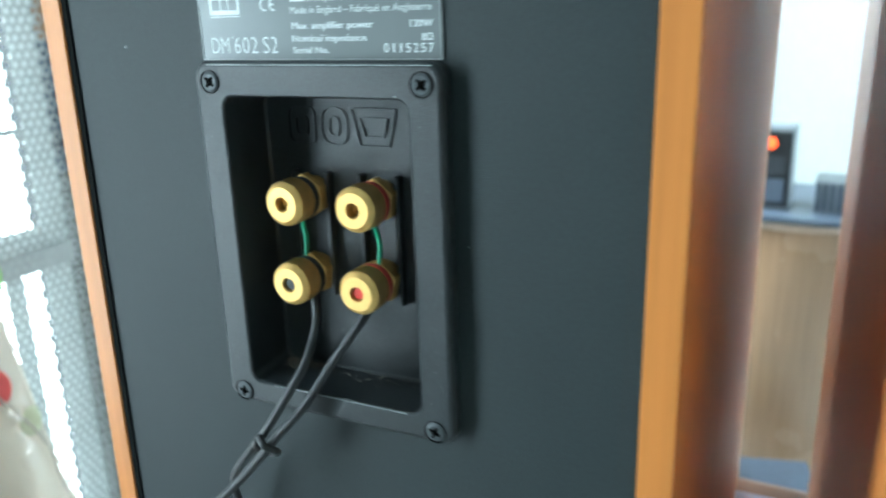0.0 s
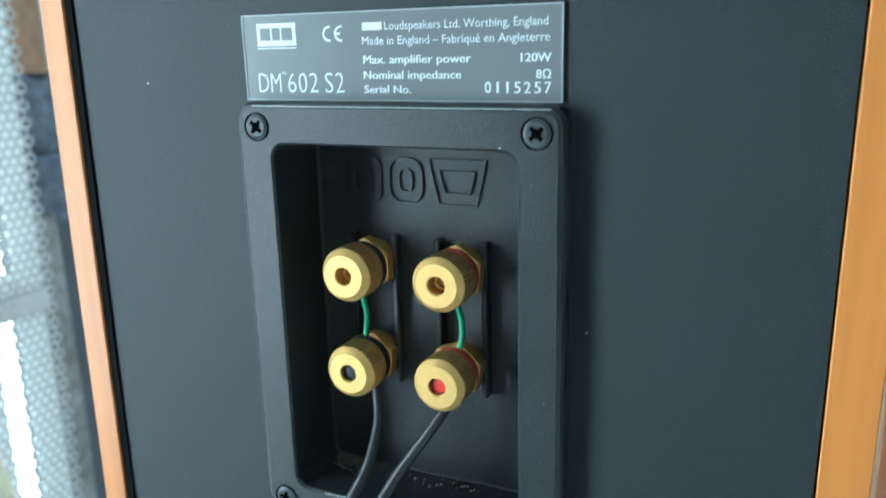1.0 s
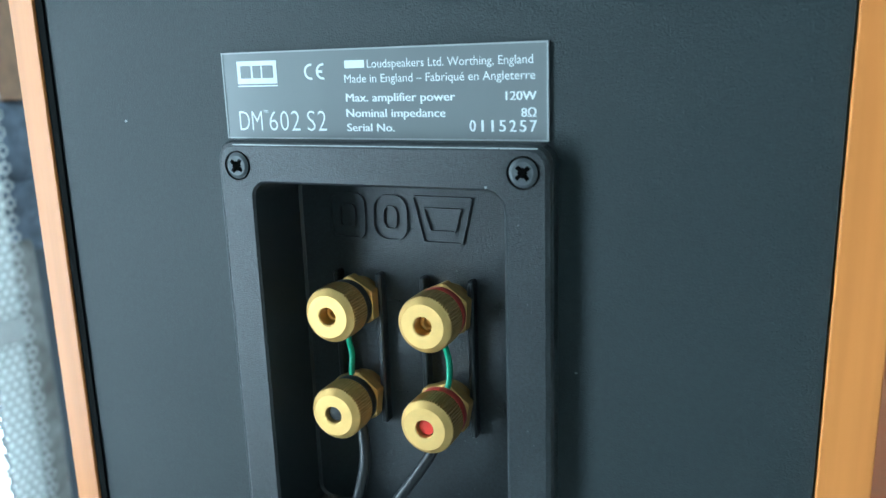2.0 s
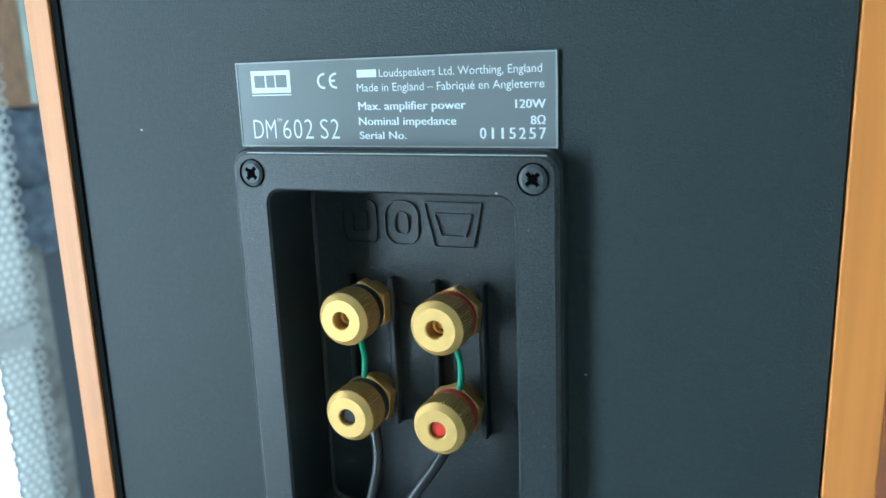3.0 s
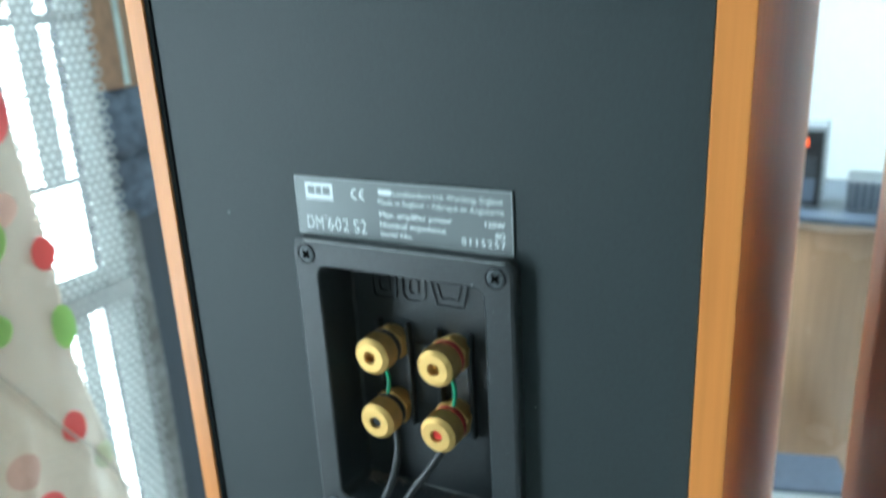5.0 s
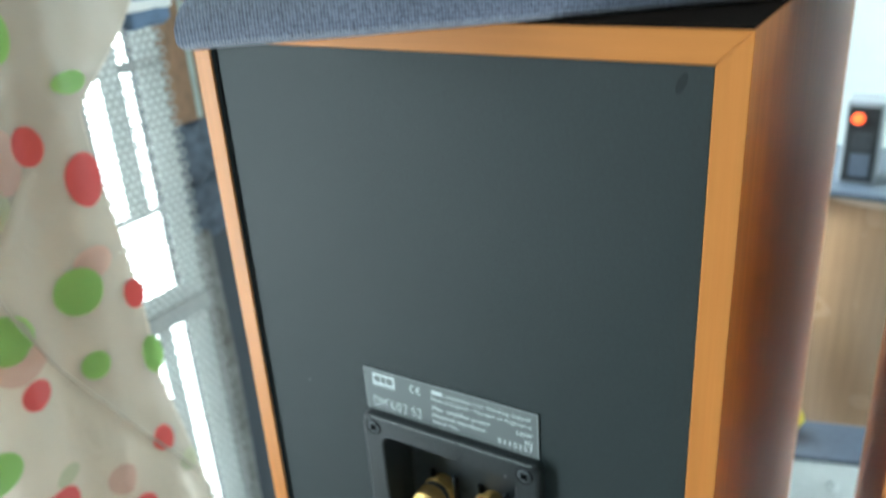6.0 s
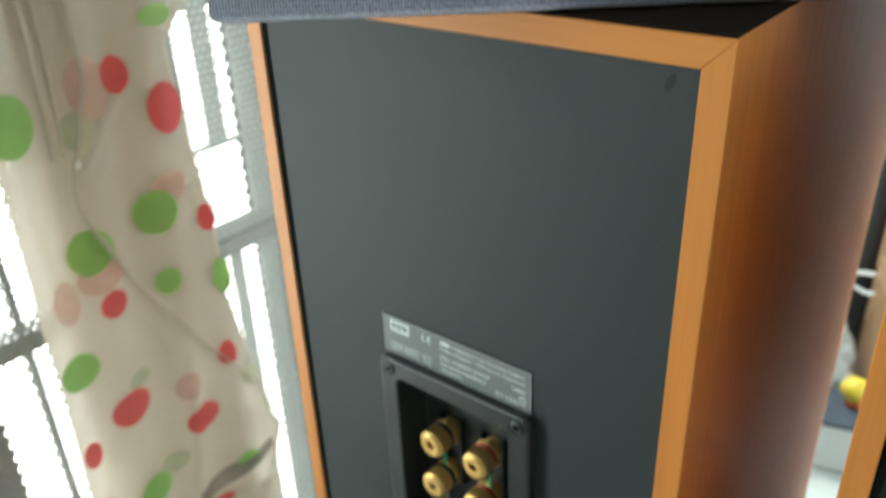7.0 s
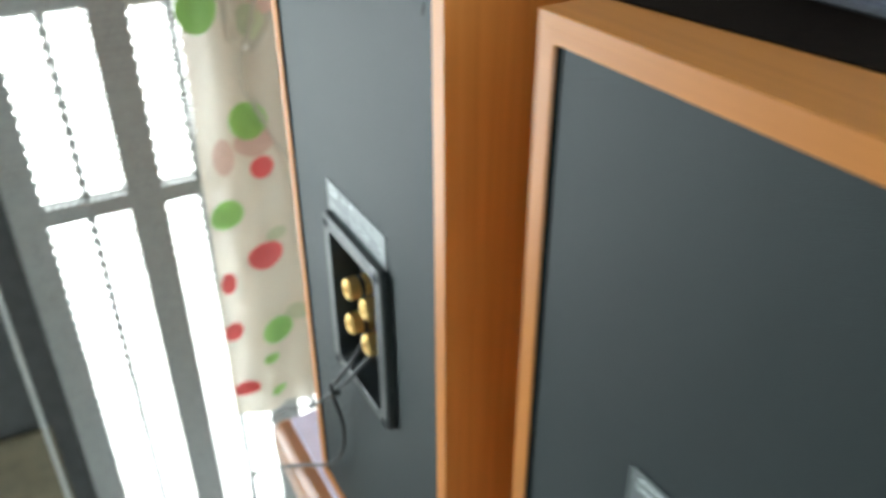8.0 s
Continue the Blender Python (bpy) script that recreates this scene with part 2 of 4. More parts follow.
def add_prism(bm, pts, depth):
    """Solid from an outline in x, z, reaching from y = 0 to y = depth."""
    a = [bm.verts.new((x, 0, z)) for x, z in pts]
    b = [bm.verts.new((x, depth, z)) for x, z in pts]
    bm.faces.new(a)
    bm.faces.new(b[::-1])
    n = len(pts)
    for i in range(n):
        bm.faces.new((a[i], b[i], b[(i + 1) % n], a[(i + 1) % n]))
    return bm


def lathe(profile, seg=48, knurl=0.0, band=()):
    """Turned shape round the y axis from (radius, y) pairs; knurl: ridge depth on the rings named in band."""
    bm = bmesh.new()
    rings = []
    for k, (r, y) in enumerate(profile):
        ring = []
        for i in range(seg):
            a = 2 * math.pi * i / seg
            rr = r - (knurl if (k in band and i % 2) else 0.0)
            ring.append(bm.verts.new((rr * math.cos(a), y, rr * math.sin(a))))
        rings.append(ring)
    for p, q in zip(rings, rings[1:]):
        for i in range(seg):
            j = (i + 1) % seg
            bm.faces.new((p[i], p[j], q[j], q[i]))
    if profile[0][0] > 1e-6:
        bm.faces.new(rings[0])
    if profile[-1][0] > 1e-6:
        bm.faces.new(rings[-1][::-1])
    bmesh.ops.remove_doubles(bm, verts=bm.verts, dist=1e-7)
    return bm


def upright(profile, seg=48):
    """Turned shape round the z axis from (radius, z) pairs."""
    bm = lathe(profile, seg)
    bmesh.ops.rotate(bm, verts=bm.verts, cent=(0, 0, 0), matrix=Matrix.Rotation(radians(90), 3, "X"))
    return bm


def smooth_path(points, per=10):
    """Catmull-Rom line through the points."""
    P = [Vector(p) for p in points]
    P = [2 * P[0] - P[1]] + P + [2 * P[-1] - P[-2]]
    out = []
    for i in range(1, len(P) - 2):
        a, b, c, d = P[i - 1:i + 3]
        for k in range(per):
            t = k / per
            out.append(0.5 * (2 * b + (c - a) * t + (2 * a - 5 * b + 4 * c - d) * t * t + (3 * b - a - 3 * c + d) * t ** 3))
    out.append(P[-2])
    return out


def tube(points, r, seg=10, per=10):
    line = smooth_path(points, per)
    bm = bmesh.new()
    rings = []
    side = Vector((0.31, 0.83, 0.46))
    for i, p in enumerate(line):
        t = (line[min(i + 1, len(line) - 1)] - line[max(i - 1, 0)]).normalized()
        u = t.cross(side).normalized()
        w = t.cross(u)
        rings.append([bm.verts.new(p + r * (math.cos(2 * math.pi * k / seg) * u + math.sin(2 * math.pi * k / seg) * w)) for k in range(seg)])
    for p, q in zip(rings, rings[1:]):
        for i in range(seg):
            j = (i + 1) % seg
            bm.faces.new((p[i], p[j], q[j], q[i]))
    bm.faces.new(rings[0][::-1])
    bm.faces.new(rings[-1])
    return bm


def rounded(x0, x1, z0, z1, r, n=6):
    pts = []
    for cx, cz, a0 in ((x1 - r, z1 - r, 0), (x0 + r, z1 - r, 90), (x0 + r, z0 + r, 180), (x1 - r, z0 + r, 270)):
        for k in range(n + 1):
            a = radians(a0 + 90 * k / n)
            pts.append((cx + r * math.cos(a), cz + r * math.sin(a)))
    return pts


def words(text, x0, z0, width, height, parent, name="lettering", bold=0.0, y=0.0):
    """Built-in lettering, fitted to its width and capital height, facing -y, its foot at z0."""
    cu = bpy.data.curves.new("lettering", "FONT")
    cu.body, cu.size, cu.offset, cu.resolution_u = text, 1.0, bold, 3
    ob = new("lettering_draft", cu)
    bpy.context.view_layer.update()
    me = bpy.data.meshes.new_from_object(ob.evaluated_get(bpy.context.evaluated_depsgraph_get()))
    bpy.data.objects.remove(ob)
    co = np.empty(len(me.vertices) * 3)
    me.vertices.foreach_get("co", co)
    co = co.reshape(-1, 3)
    wx = co[:, 0].max() - co[:, 0].min()
    flat = np.zeros_like(co)
    flat[:, 0] = (co[:, 0] - co[:, 0].min()) * width / wx
    flat[:, 2] = co[:, 1] * height / 0.73
    me.vertices.foreach_set("co", flat.reshape(-1))
    me.materials.clear()
    me.materials.append(M_INK)
    me.update()
    ob = new(name, me)
    ob.parent = parent
    ob.matrix_local = pose(x0, y, z0)
    return ob


# ---------- the room ----------
WX = -0.745          # inner plane of the window wall
WIN_Y0, WIN_Z1 = 0.010, 1.45


def structure(name, bm, material, label="", category=""):
    return tagged(part(name, bm, material), label, category, kind="structure")


structure("floor", box(-0.95, 2.35, -2.75, 3.0, FLOOR - 0.1, FLOOR), M_TILE, "pale grey glossy floor with faint stains", "floor")
structure("ceiling", box(-0.95, 2.35, -2.75, 3.0, 2.3, 2.4), M_PAINT_W, "pale painted ceiling", "ceiling")
structure("wall_north", box(-0.95, 2.35, 2.85, 3.0, FLOOR, 2.3), M_PAINT_W, "pale bluish white painted wall", "wall")
structure("wall_south", box(-0.95, 2.35, -2.75, -2.6, FLOOR, 2.3), M_PAINT_R, "cream painted wall", "wall")
bm = box(2.2, 2.35, -2.6, 1.2, FLOOR, 2.3)
add_box(bm, 2.2, 2.35, 2.6, 2.85, FLOOR, 2.3)
add_box(bm, 2.2, 2.35, 1.2, 2.6, FLOOR, 0.85)
add_box(bm, 2.2, 2.35, 1.2, 2.6, 2.15, 2.3)
structure("wall_east", bm, M_PAINT_R, "cream painted wall with a window opening", "wall")
WALL_X = WX - 0.012
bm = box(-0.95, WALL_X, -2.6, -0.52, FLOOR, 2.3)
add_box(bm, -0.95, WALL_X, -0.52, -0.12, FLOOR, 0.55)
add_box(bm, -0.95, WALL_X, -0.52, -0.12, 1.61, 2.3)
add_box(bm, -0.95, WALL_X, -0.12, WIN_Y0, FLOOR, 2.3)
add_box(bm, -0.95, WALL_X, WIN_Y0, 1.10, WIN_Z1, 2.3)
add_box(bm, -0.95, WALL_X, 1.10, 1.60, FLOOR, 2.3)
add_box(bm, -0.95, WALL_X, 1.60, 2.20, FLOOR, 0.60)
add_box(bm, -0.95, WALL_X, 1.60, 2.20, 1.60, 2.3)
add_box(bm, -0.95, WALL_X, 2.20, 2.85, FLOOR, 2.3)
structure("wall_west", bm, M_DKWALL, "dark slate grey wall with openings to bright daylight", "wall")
structure("backdrop", box(-2.62, -2.6, -4.0, 6.0, -4.5, 5.5), M_SKY, "overexposed white daylight outside", "backdrop")


# ---------- gate of steel bars with a perforated sheet ----------
gate = thing("window_grille", WX - 0.01, 0.3, FLOOR, "grey painted steel window grille with a perforated sheet", "window grille")
tagged(gate, kind="structure")


def bar(name, y0, y1, z0, z1, deep=0.022, off=0.0, material=None):
    b = box(-deep - off, -off, y0, y1, z0, z1, 0.0015, 1)
    bmesh.ops.translate(b, verts=b.verts, vec=(WX - 0.0003, 0, 0))
    o = part(name, b, material or M_STEEL, gate)
    o.matrix_parent_inverse = gate.matrix_world.inverted()
    return o


Z_RAIL0, Z_RAIL1 = 0.824, 0.848
for y0, y1 in ((0.010, 0.050), (0.149, 0.193), (0.290, 0.335), (0.380, 0.424), (0.455, 0.480)):
    bar("upright", y0, y1, FLOOR, WIN_Z1)
for y in (0.097, 0.237, 0.355, 0.438):
    bar("thin_upright", y, y + 0.008, FLOOR, Z_RAIL0, 0.012, 0.002)
    bar("thin_upright", y, y + 0.008, Z_RAIL1, WIN_Z1, 0.012, 0.002)
bar("frosted_strip", 0.504, 0.529, 0.975, WIN_Z1, 0.004, 0.002, M_FROST)
bar("frosted_strip", 0.5045, 0.5245, FLOOR, Z_RAIL0, 0.004, 0.002, M_FROST)
bar("frosted_strip", 0.554, 0.586, Z_RAIL1, WIN_Z1, 0.004, 0.002, M_FROST)
bar("frosted_strip", 0.5505, 0.583, FLOOR, Z_RAIL0, 0.004, 0.002, M_FROST)
bar("thin_upright", 0.529, 0.5315, 0.975, WIN_Z1, 0.010, 0.002)
bar("rail", 0.010, 0.588, Z_RAIL0, Z_RAIL1, 0.026, -0.0001)
bar("ledge", 0.480, 0.556, Z_RAIL1, 0.868, 0.012, 0.003, M_FROST)
bar("rail", 0.480, 0.556, 0.968, 0.974, 0.010, 0.003)
bar("rail", 0.480, 0.504, 1.132, 1.141, 0.010, 0.003)
bar("rail", 0.5315, 0.588, 1.132, 1.141, 0.010, 0.003)
bar("upper_panel", 0.010, 0.45, 1.078, WIN_Z1, 0.006, 0.026)


def perforated(y0, y1, z0, z1, pitch, web):
    """Sheet with staggered six-sided holes."""
    ny, nz = int((y1 - y0) / pitch), int((z1 - z0) / (pitch * 0.866))
    ang = np.radians(np.arange(6) * 60 + 30)
    ro, ri = pitch / 3 ** 0.5, (pitch - web) / 3 ** 0.5
    unit = np.concatenate([np.stack([np.cos(ang) * ro, np.sin(ang) * ro], 1), np.stack([np.cos(ang) * ri, np.sin(ang) * ri], 1)])
    jj, kk = np.meshgrid(np.arange(ny), np.arange(nz), indexing="ij")
    cy = y0 + (jj + 0.5 * (kk % 2) + 0.5) * pitch
    cz = z0 + (kk + 0.5) * pitch * 0.866
    c = np.stack([cy.ravel(), cz.ravel()], 1)
    v2 = (c[:, None, :] + unit[None]).reshape(-1, 2)
    v = np.zeros((len(v2), 3))
    v[:, 1:] = v2
    i = np.arange(6)
    f = np.stack([i, (i + 1) % 6, (i + 1) % 6 + 6, i + 6], 1)
    faces = (np.arange(len(c))[:, None, None] * 12 + f[None]).reshape(-1, 4)
    me = bpy.data.meshes.new("perforated_sheet")
    me.from_pydata(v.tolist(), [], faces.tolist())
    me.materials.append(M_MESH)
    return me


sheet = new("perforated_sheet", perforated(0.012, 0.594, 0.15, 1.42, 0.0098, 0.0035))
sheet.parent = gate
sheet.matrix_parent_inverse = gate.matrix_world.inverted()
sheet.matrix_basis = pose(WX, 0, 0)
tagged(sheet, "grey steel sheet with staggered holes", kind="stuff")

# ---------- table under the loudspeakers ----------
SP_Y, SP_Z, SP_W, SP_H, SP_D, WOOD_T_M = 0.2203, 0.7603, 0.236, 0.4885, 0.330, 0.0106
table = thing("table", 0.2, 0.5, FLOOR, "brown wooden table with a pale cloth on its top", "table")


def on(parent, name, bm, material, label="", smooth=False):
    """Part built in world places."""
    o = part(name, bm, material, parent, label, smooth=smooth)
    o.matrix_parent_inverse = parent.matrix_world.inverted()
    return o


TT = SP_Z - 0.003
on(table, "tabletop", box(-0.358, 0.36, 0.197, 0.560, TT - 0.048, TT, 0.012, 5), M_TABLE)
for lx in (-0.32, 0.32):
    for ly in (0.25, 0.49):
        on(table, "leg", box(lx - 0.025, lx + 0.025, ly - 0.025, ly + 0.025, FLOOR, TT - 0.048, 0.004), M_TABLE)
cloth = on(table, "table_cloth", box(-0.348, 0.352, 0.216, 0.530, TT, SP_Z, 0.001, 1), M_LILAC, "pale lilac cloth")

# ---------- loudspeakers ----------
XL = -0.2674
speaker = thing("loudspeaker", XL + SP_W / 2, SP_Y, SP_Z, "cherry veneered loudspeaker seen from its black back panel", "loudspeaker", "pair of loudspeakers")
W2, T = SP_W / 2, WOOD_T_M
SKEW = -0.030        # the cabinets lean a little out of square in plan


def board(name, outline, material):
    b = add_prism(bmesh.new(), outline, SP_D)
    far = [e for e in b.edges if all(v.co.y > SP_D - 1e-5 and (abs(v.co.x) > W2 - 0.001 and "side" in name or "side" not in name and (v.co.z < 0.001 or v.co.z > SP_H - 0.001)) for v in e.verts)]
    rest = [e for e in b.edges if e not in far]
    bmesh.ops.bevel(b, geom=rest, offset=0.00028, segments=1, affect="EDGES")
    far = [e for e in b.edges if e.calc_length() > 0.1 and all(v.co.y > SP_D - 1e-5 and (abs(v.co.x) > W2 - 0.0004 if "side" in name else (v.co.z < 0.0004 or v.co.z > SP_H - 0.0004)) for v in e.verts)]
    bmesh.ops.bevel(b, geom=far, offset=0.007, segments=4, profile=0.5, affect="EDGES")
    for v in b.verts:
        v.co.x += SKEW * v.co.y
    return part(name, b, material, speaker)


g = 0.00005
board("top_board", [(-W2 + g, SP_H), (W2 - g, SP_H), (W2 - T - g, SP_H - T), (-W2 + T + g, SP_H - T)], M_WOOD_H)
board("bottom_board", [(-W2 + g, 0), (-W2 + T + g, T), (W2 - T - g, T), (W2 - g, 0)], M_WOOD_H)
board("left_side_board", [(-W2 + 0.001, g), (-W2 + 0.001, SP_H - g), (-W2 + T, SP_H - T - g), (-W2 + T, T + g)], M_WOOD_V)
board("right_side_board", [(W2, g), (W2 - T, T + g), (W2 - T, SP_H - T - g), (W2, SP_H - g)], M_WOOD_V)
# black strip along the gap left of the back panel
part("gap_strip", box(-W2 + T + 0.0001, -W2 + T + 0.0029, 0.0008, 0.010, T + 0.0005, SP_H - T - 0.0005), mat("black_gap_fill", (0.004, 0.005, 0.005), 0.95, spec=0.1), speaker, "black strip in the gap beside the back panel")
part("front_baffle", box(-W2 + T + 0.0005 + SKEW * SP_D, W2 - T - 0.0005 + SKEW * SP_D, SP_D - 0.02, SP_D - 0.003, T + 0.0005, SP_H - T - 0.0005), M_BLACK, speaker)

# back panel with a cut-out for the terminal recess (plan in panel coordinates)
PX, PZ0, PZ1 = -0.1462 - (XL + W2), 0.9490 - SP_Z, 1.0707 - SP_Z
PHW = 0.0459
TILT = pose(PX, 0, 1.0098 - SP_Z, 0, -0.5, 0) @ pose(-PX, 0, SP_Z - 1.0098)      # the plate and its label sit a little askew
OX0, OX1, OZ0, OZ1 = -0.1817 - (XL + W2), -0.1113 - (XL + W2), 0.9572 - SP_Z, 1.0603 - SP_Z


def ring_plate(outer, inner, y0, y1):
    """Plate with a hole: outlines with the same number of corners."""
    b = bmesh.new()
    o0, o1 = [b.verts.new((x, y0, z)) for x, z in outer], [b.verts.new((x, y1, z)) for x, z in outer]
    i0, i1 = [b.verts.new((x, y0, z)) for x, z in inner], [b.verts.new((x, y1, z)) for x, z in inner]
    n = len(outer)
    for k in range(n):
        j = (k + 1) % n
        b.faces.new((o0[k], o0[j], i0[j], i0[k]))
        b.faces.new((o1[k], i1[k], i1[j], o1[j]))
        b.faces.new((o0[k], o1[k], o1[j], o0[j]))
        b.faces.new((i0[k], i0[j], i1[j], i1[k]))
    return b


g2 = 0.0013
part("back_panel", ring_plate(rounded(-W2 + T + 0.0030, W2 - T - 0.0006, T + g2, SP_H - T - 0.0005, 0.0004), rounded(OX0 - 0.003, OX1 + 0.003, OZ0 - 0.003, OZ1 + 0.003, 0.004), 0.0015, 0.016),
     M_VINYL, speaker, "black grained vinyl panel")

# terminal plate: flange, recess walls and floor
PF = -0.0042        # front of the flange
RB = 0.0162         # floor of the recess
b = bmesh.new()
rows = [(rounded(PX - PHW, PX + PHW, PZ0, PZ1, 0.005), 0.0014), (rounded(PX - PHW, PX + PHW, PZ0, PZ1, 0.005), PF + 0.0016),
        (rounded(PX - PHW + 0.0005, PX + PHW - 0.0005, PZ0 + 0.0005, PZ1 - 0.0005, 0.005), PF + 0.0005),
        (rounded(PX - PHW + 0.0016, PX + PHW - 0.0016, PZ0 + 0.0016, PZ1 - 0.0016, 0.004), PF),
        (rounded(OX0, OX1, OZ0, OZ1, 0.0045), PF), (rounded(OX0 + 0.0006, OX1 - 0.0006, OZ0 + 0.0006, OZ1 - 0.0006, 0.004), PF + 0.0007),
        (rounded(OX0 + 0.0015, OX1 - 0.0015, OZ0 + 0.0015, OZ1 - 0.0015, 0.004), RB - 0.0008), (rounded(OX0 + 0.0022, OX1 - 0.0022, OZ0 + 0.0022, OZ1 - 0.0022, 0.0035), RB)]
loops = [[b.verts.new((x, y, z)) for x, z in o] for o, y in rows]
for p, q in zip(loops, loops[1:]):
    for k in range(len(p)):
        b.faces.new((p[k], p[(k + 1) % len(p)], q[(k + 1) % len(p)], q[k]))
b.faces.new(loops[-1])
plate = part("terminal_plate", b, M_PLASTIC, speaker, "black moulded plastic terminal plate with a deep recess", at=TILT)

for rx, zt, zb in ((-0.1682, 1.0325, 0.9885), (-0.1549, 1.0325, 0.9880), (-0.1414, 1.0325, 0.9880), (-0.1275, 1.0325, 0.9875)):
    c = rx - (XL + W2)
    part("rib", box(c - 0.0009, c + 0.0009, RB - 0.0032, RB + 0.0005, zb - SP_Z, zt - SP_Z, 0.0004, 1), M_PLASTIC, plate)

# plain raised emblem shapes in the recess, outlines only
EZ0, EZ1 = 1.0416 - SP_Z, 1.0544 - SP_Z


def emblem(pts, inner):
    part("emblem", ring_plate(pts, inner, RB - 0.0006, RB + 0.0002), M_PLASTIC, plate)


def shrunk(pts, by):
    cx, cz = sum(p[0] for p in pts) / len(pts), sum(p[1] for p in pts) / len(pts)
    wx, wz = max(abs(p[0] - cx) for p in pts), max(abs(p[1] - cz) for p in pts)
    return [(cx + (x - cx) * (1 - by / wx), cz + (z - cz) * (1 - by / wz)) for x, z in pts]


def lean(pts, k):
    """Narrower towards the foot."""
    cx = sum(p[0] for p in pts) / len(pts)
    return [(cx + (x - cx) * (1 - k * (EZ1 - z) / (EZ1 - EZ0)), z) for x, z in pts]


for ex0, ex1, r, k in ((-0.1704, -0.1592, 0.0026, 0.0), (-0.1568, -0.1462, 0.0042, 0.0), (-0.1446, -0.1272, 0.0006, 0.34)):
    x0, x1 = ex0 - (XL + W2), ex1 - (XL + W2)
    shape = lean(rounded(x0, x1, EZ0, EZ1, r), k)
    emblem(shape, shrunk(shape, 0.00045))
    inner = shrunk(shape, 0.0031)
    emblem(inner, shrunk(inner, 0.00045))
# small plus and minus marks beside the posts
for mx, mz, plus in ((-0.1515, 1.0242, 0), (-0.1503, 0.9973, 0), (-0.1205, 1.0244, 1), (-0.1198, 0.9962, 1)):
    c, d = mx - (XL + W2), mz - SP_Z
    q = box(c - 0.0018, c + 0.0018, RB - 0.0004, RB + 0.0002, d - 0.00025, d + 0.00025)
    if plus:
        add_box(q, c - 0.00025, c + 0.00025, RB - 0.00045, RB + 0.0002, d - 0.0019, d + 0.0019)
    part("polarity_mark", q, M_PLASTIC, plate)

# settled dust on the recess floor
db = bmesh.new()
rnd = random.Random(5)
for k in range(260):
    x = rnd.uniform(OX0 + 0.004, OX1 - 0.004) if k > 200 else OX0 + 0.003 + abs(rnd.gauss(0, 0.008))
    deep = RB - 0.0006 - abs(rnd.gauss(0, 0.0035))
    yy = max(0.001, deep)
    h = 0.00015 + (0.0010 if k < 200 else 0.0003) * rnd.random() * max(0.0, 1 - (RB - yy) / 0.010)
    zf = OZ0 + 0.0012 + 0.0006 * max(0.0, (yy - PF) / (RB - PF))
    n, r0 = 5, rnd.uniform(0.0002, 0.0009)
    base = [db.verts.new((x + r0 * rnd.uniform(0.6, 1.4) * math.cos(a), min(RB, yy + r0 * rnd.uniform(0.6, 1.4) * math.sin(a)), zf - 0.0006)) for a in np.linspace(0, 2 * math.pi, n, endpoint=False)]
    tip = db.verts.new((x, yy, zf + h))
    for i in range(n):
        db.faces.new((base[i], base[(i + 1) % n], tip))
part("dust", db, M_DUST, plate, "thin grey dust")
# the lower lip's highlight is put in as a pale strip
part("edge_highlight", box(OX0 + 0.010, OX1 - 0.006, PF + 0.0001, PF + 0.0006, OZ0 - 0.0002, OZ0 + 0.0003, 0.0001, 1), M_LABEL_RIM, plate, "pale strip standing in for a highlight on the edge")

# edge highlights of the moulding, put in as thin paler strips, and a few specks of lint
part("edge_highlight", box(PX - 0.0405, PX + 0.0425, PF + 0.0002, PF + 0.0008, PZ1 - 0.0012, PZ1 - 0.0009), M_LABEL_RIM, plate)
part("edge_highlight", box(OX1 + 0.0001, OX1 + 0.00028, PF - 0.00008, PF + 0.0004, OZ0 + 0.006, OZ1 - 0.006), M_SCREW, plate)
part("edge_highlight", box(PX - PHW + 0.0004, PX - PHW + 0.00062, PF + 0.0003, PF + 0.0008, PZ0 + 0.012, PZ1 - 0.014), M_SCREW, plate)
lint = bmesh.new()
for k in range(70):
    on_rim = k < 26
    x = rnd.uniform(PX - PHW + 0.003, OX0 - 0.0005) if on_rim and k % 3 == 0 else rnd.uniform(OX1 + 0.0005, PX + PHW - 0.003) if on_rim else rnd.uniform(OX0 + 0.004, OX1 - 0.004)
    z = rnd.uniform(PZ0 + 0.012, PZ1 - 0.012) if on_rim else rnd.uniform(OZ0 + 0.006, OZ1 - 0.005)
    y = (PF if on_rim else RB) - 0.00004
    r, a0 = rnd.uniform(0.00006, 0.00017), rnd.uniform(0, 3)
    lint.faces.new([lint.verts.new((x + r * rnd.uniform(0.6, 1.5) * math.cos(a0 + a), y, z + r * rnd.uniform(0.6, 1.5) * math.sin(a0 + a))) for a in (0, 1.3, 2.6, 3.9, 5.1)])
tagged(part("lint", lint, M_LABEL, plate, "pale specks of lint"), kind="stuff")

# countersunk cross-head screws
sc = lathe([(0.0, -0.0001), (0.0026, -0.00015), (0.0034, 0.0003), (0.0036, 0.0012)], 28)
screw_me = finish(sc, "screw", M_SCREW)
cr = bmesh.new()
add_box(cr, -0.0020, 0.0020, -0.00028, 0.0004, -0.00045, 0.00045)
add_box(cr, -0.00045, 0.00045, -0.00030, 0.0004, -0.0020, 0.0020)
add_box(cr, -0.0009, 0.0009, -0.00026, 0.0004, -0.0009, 0.0009)
# slots stand proud of the head; black colour paints their recess shade
M_PIT = mat("recess_shade", (0.003, 0.003, 0.003), 0.95, 0, (200, 200, 200), 0.2, 30, spec=0.0)
cross_me = finish(cr, "cross_slot", M_PIT)
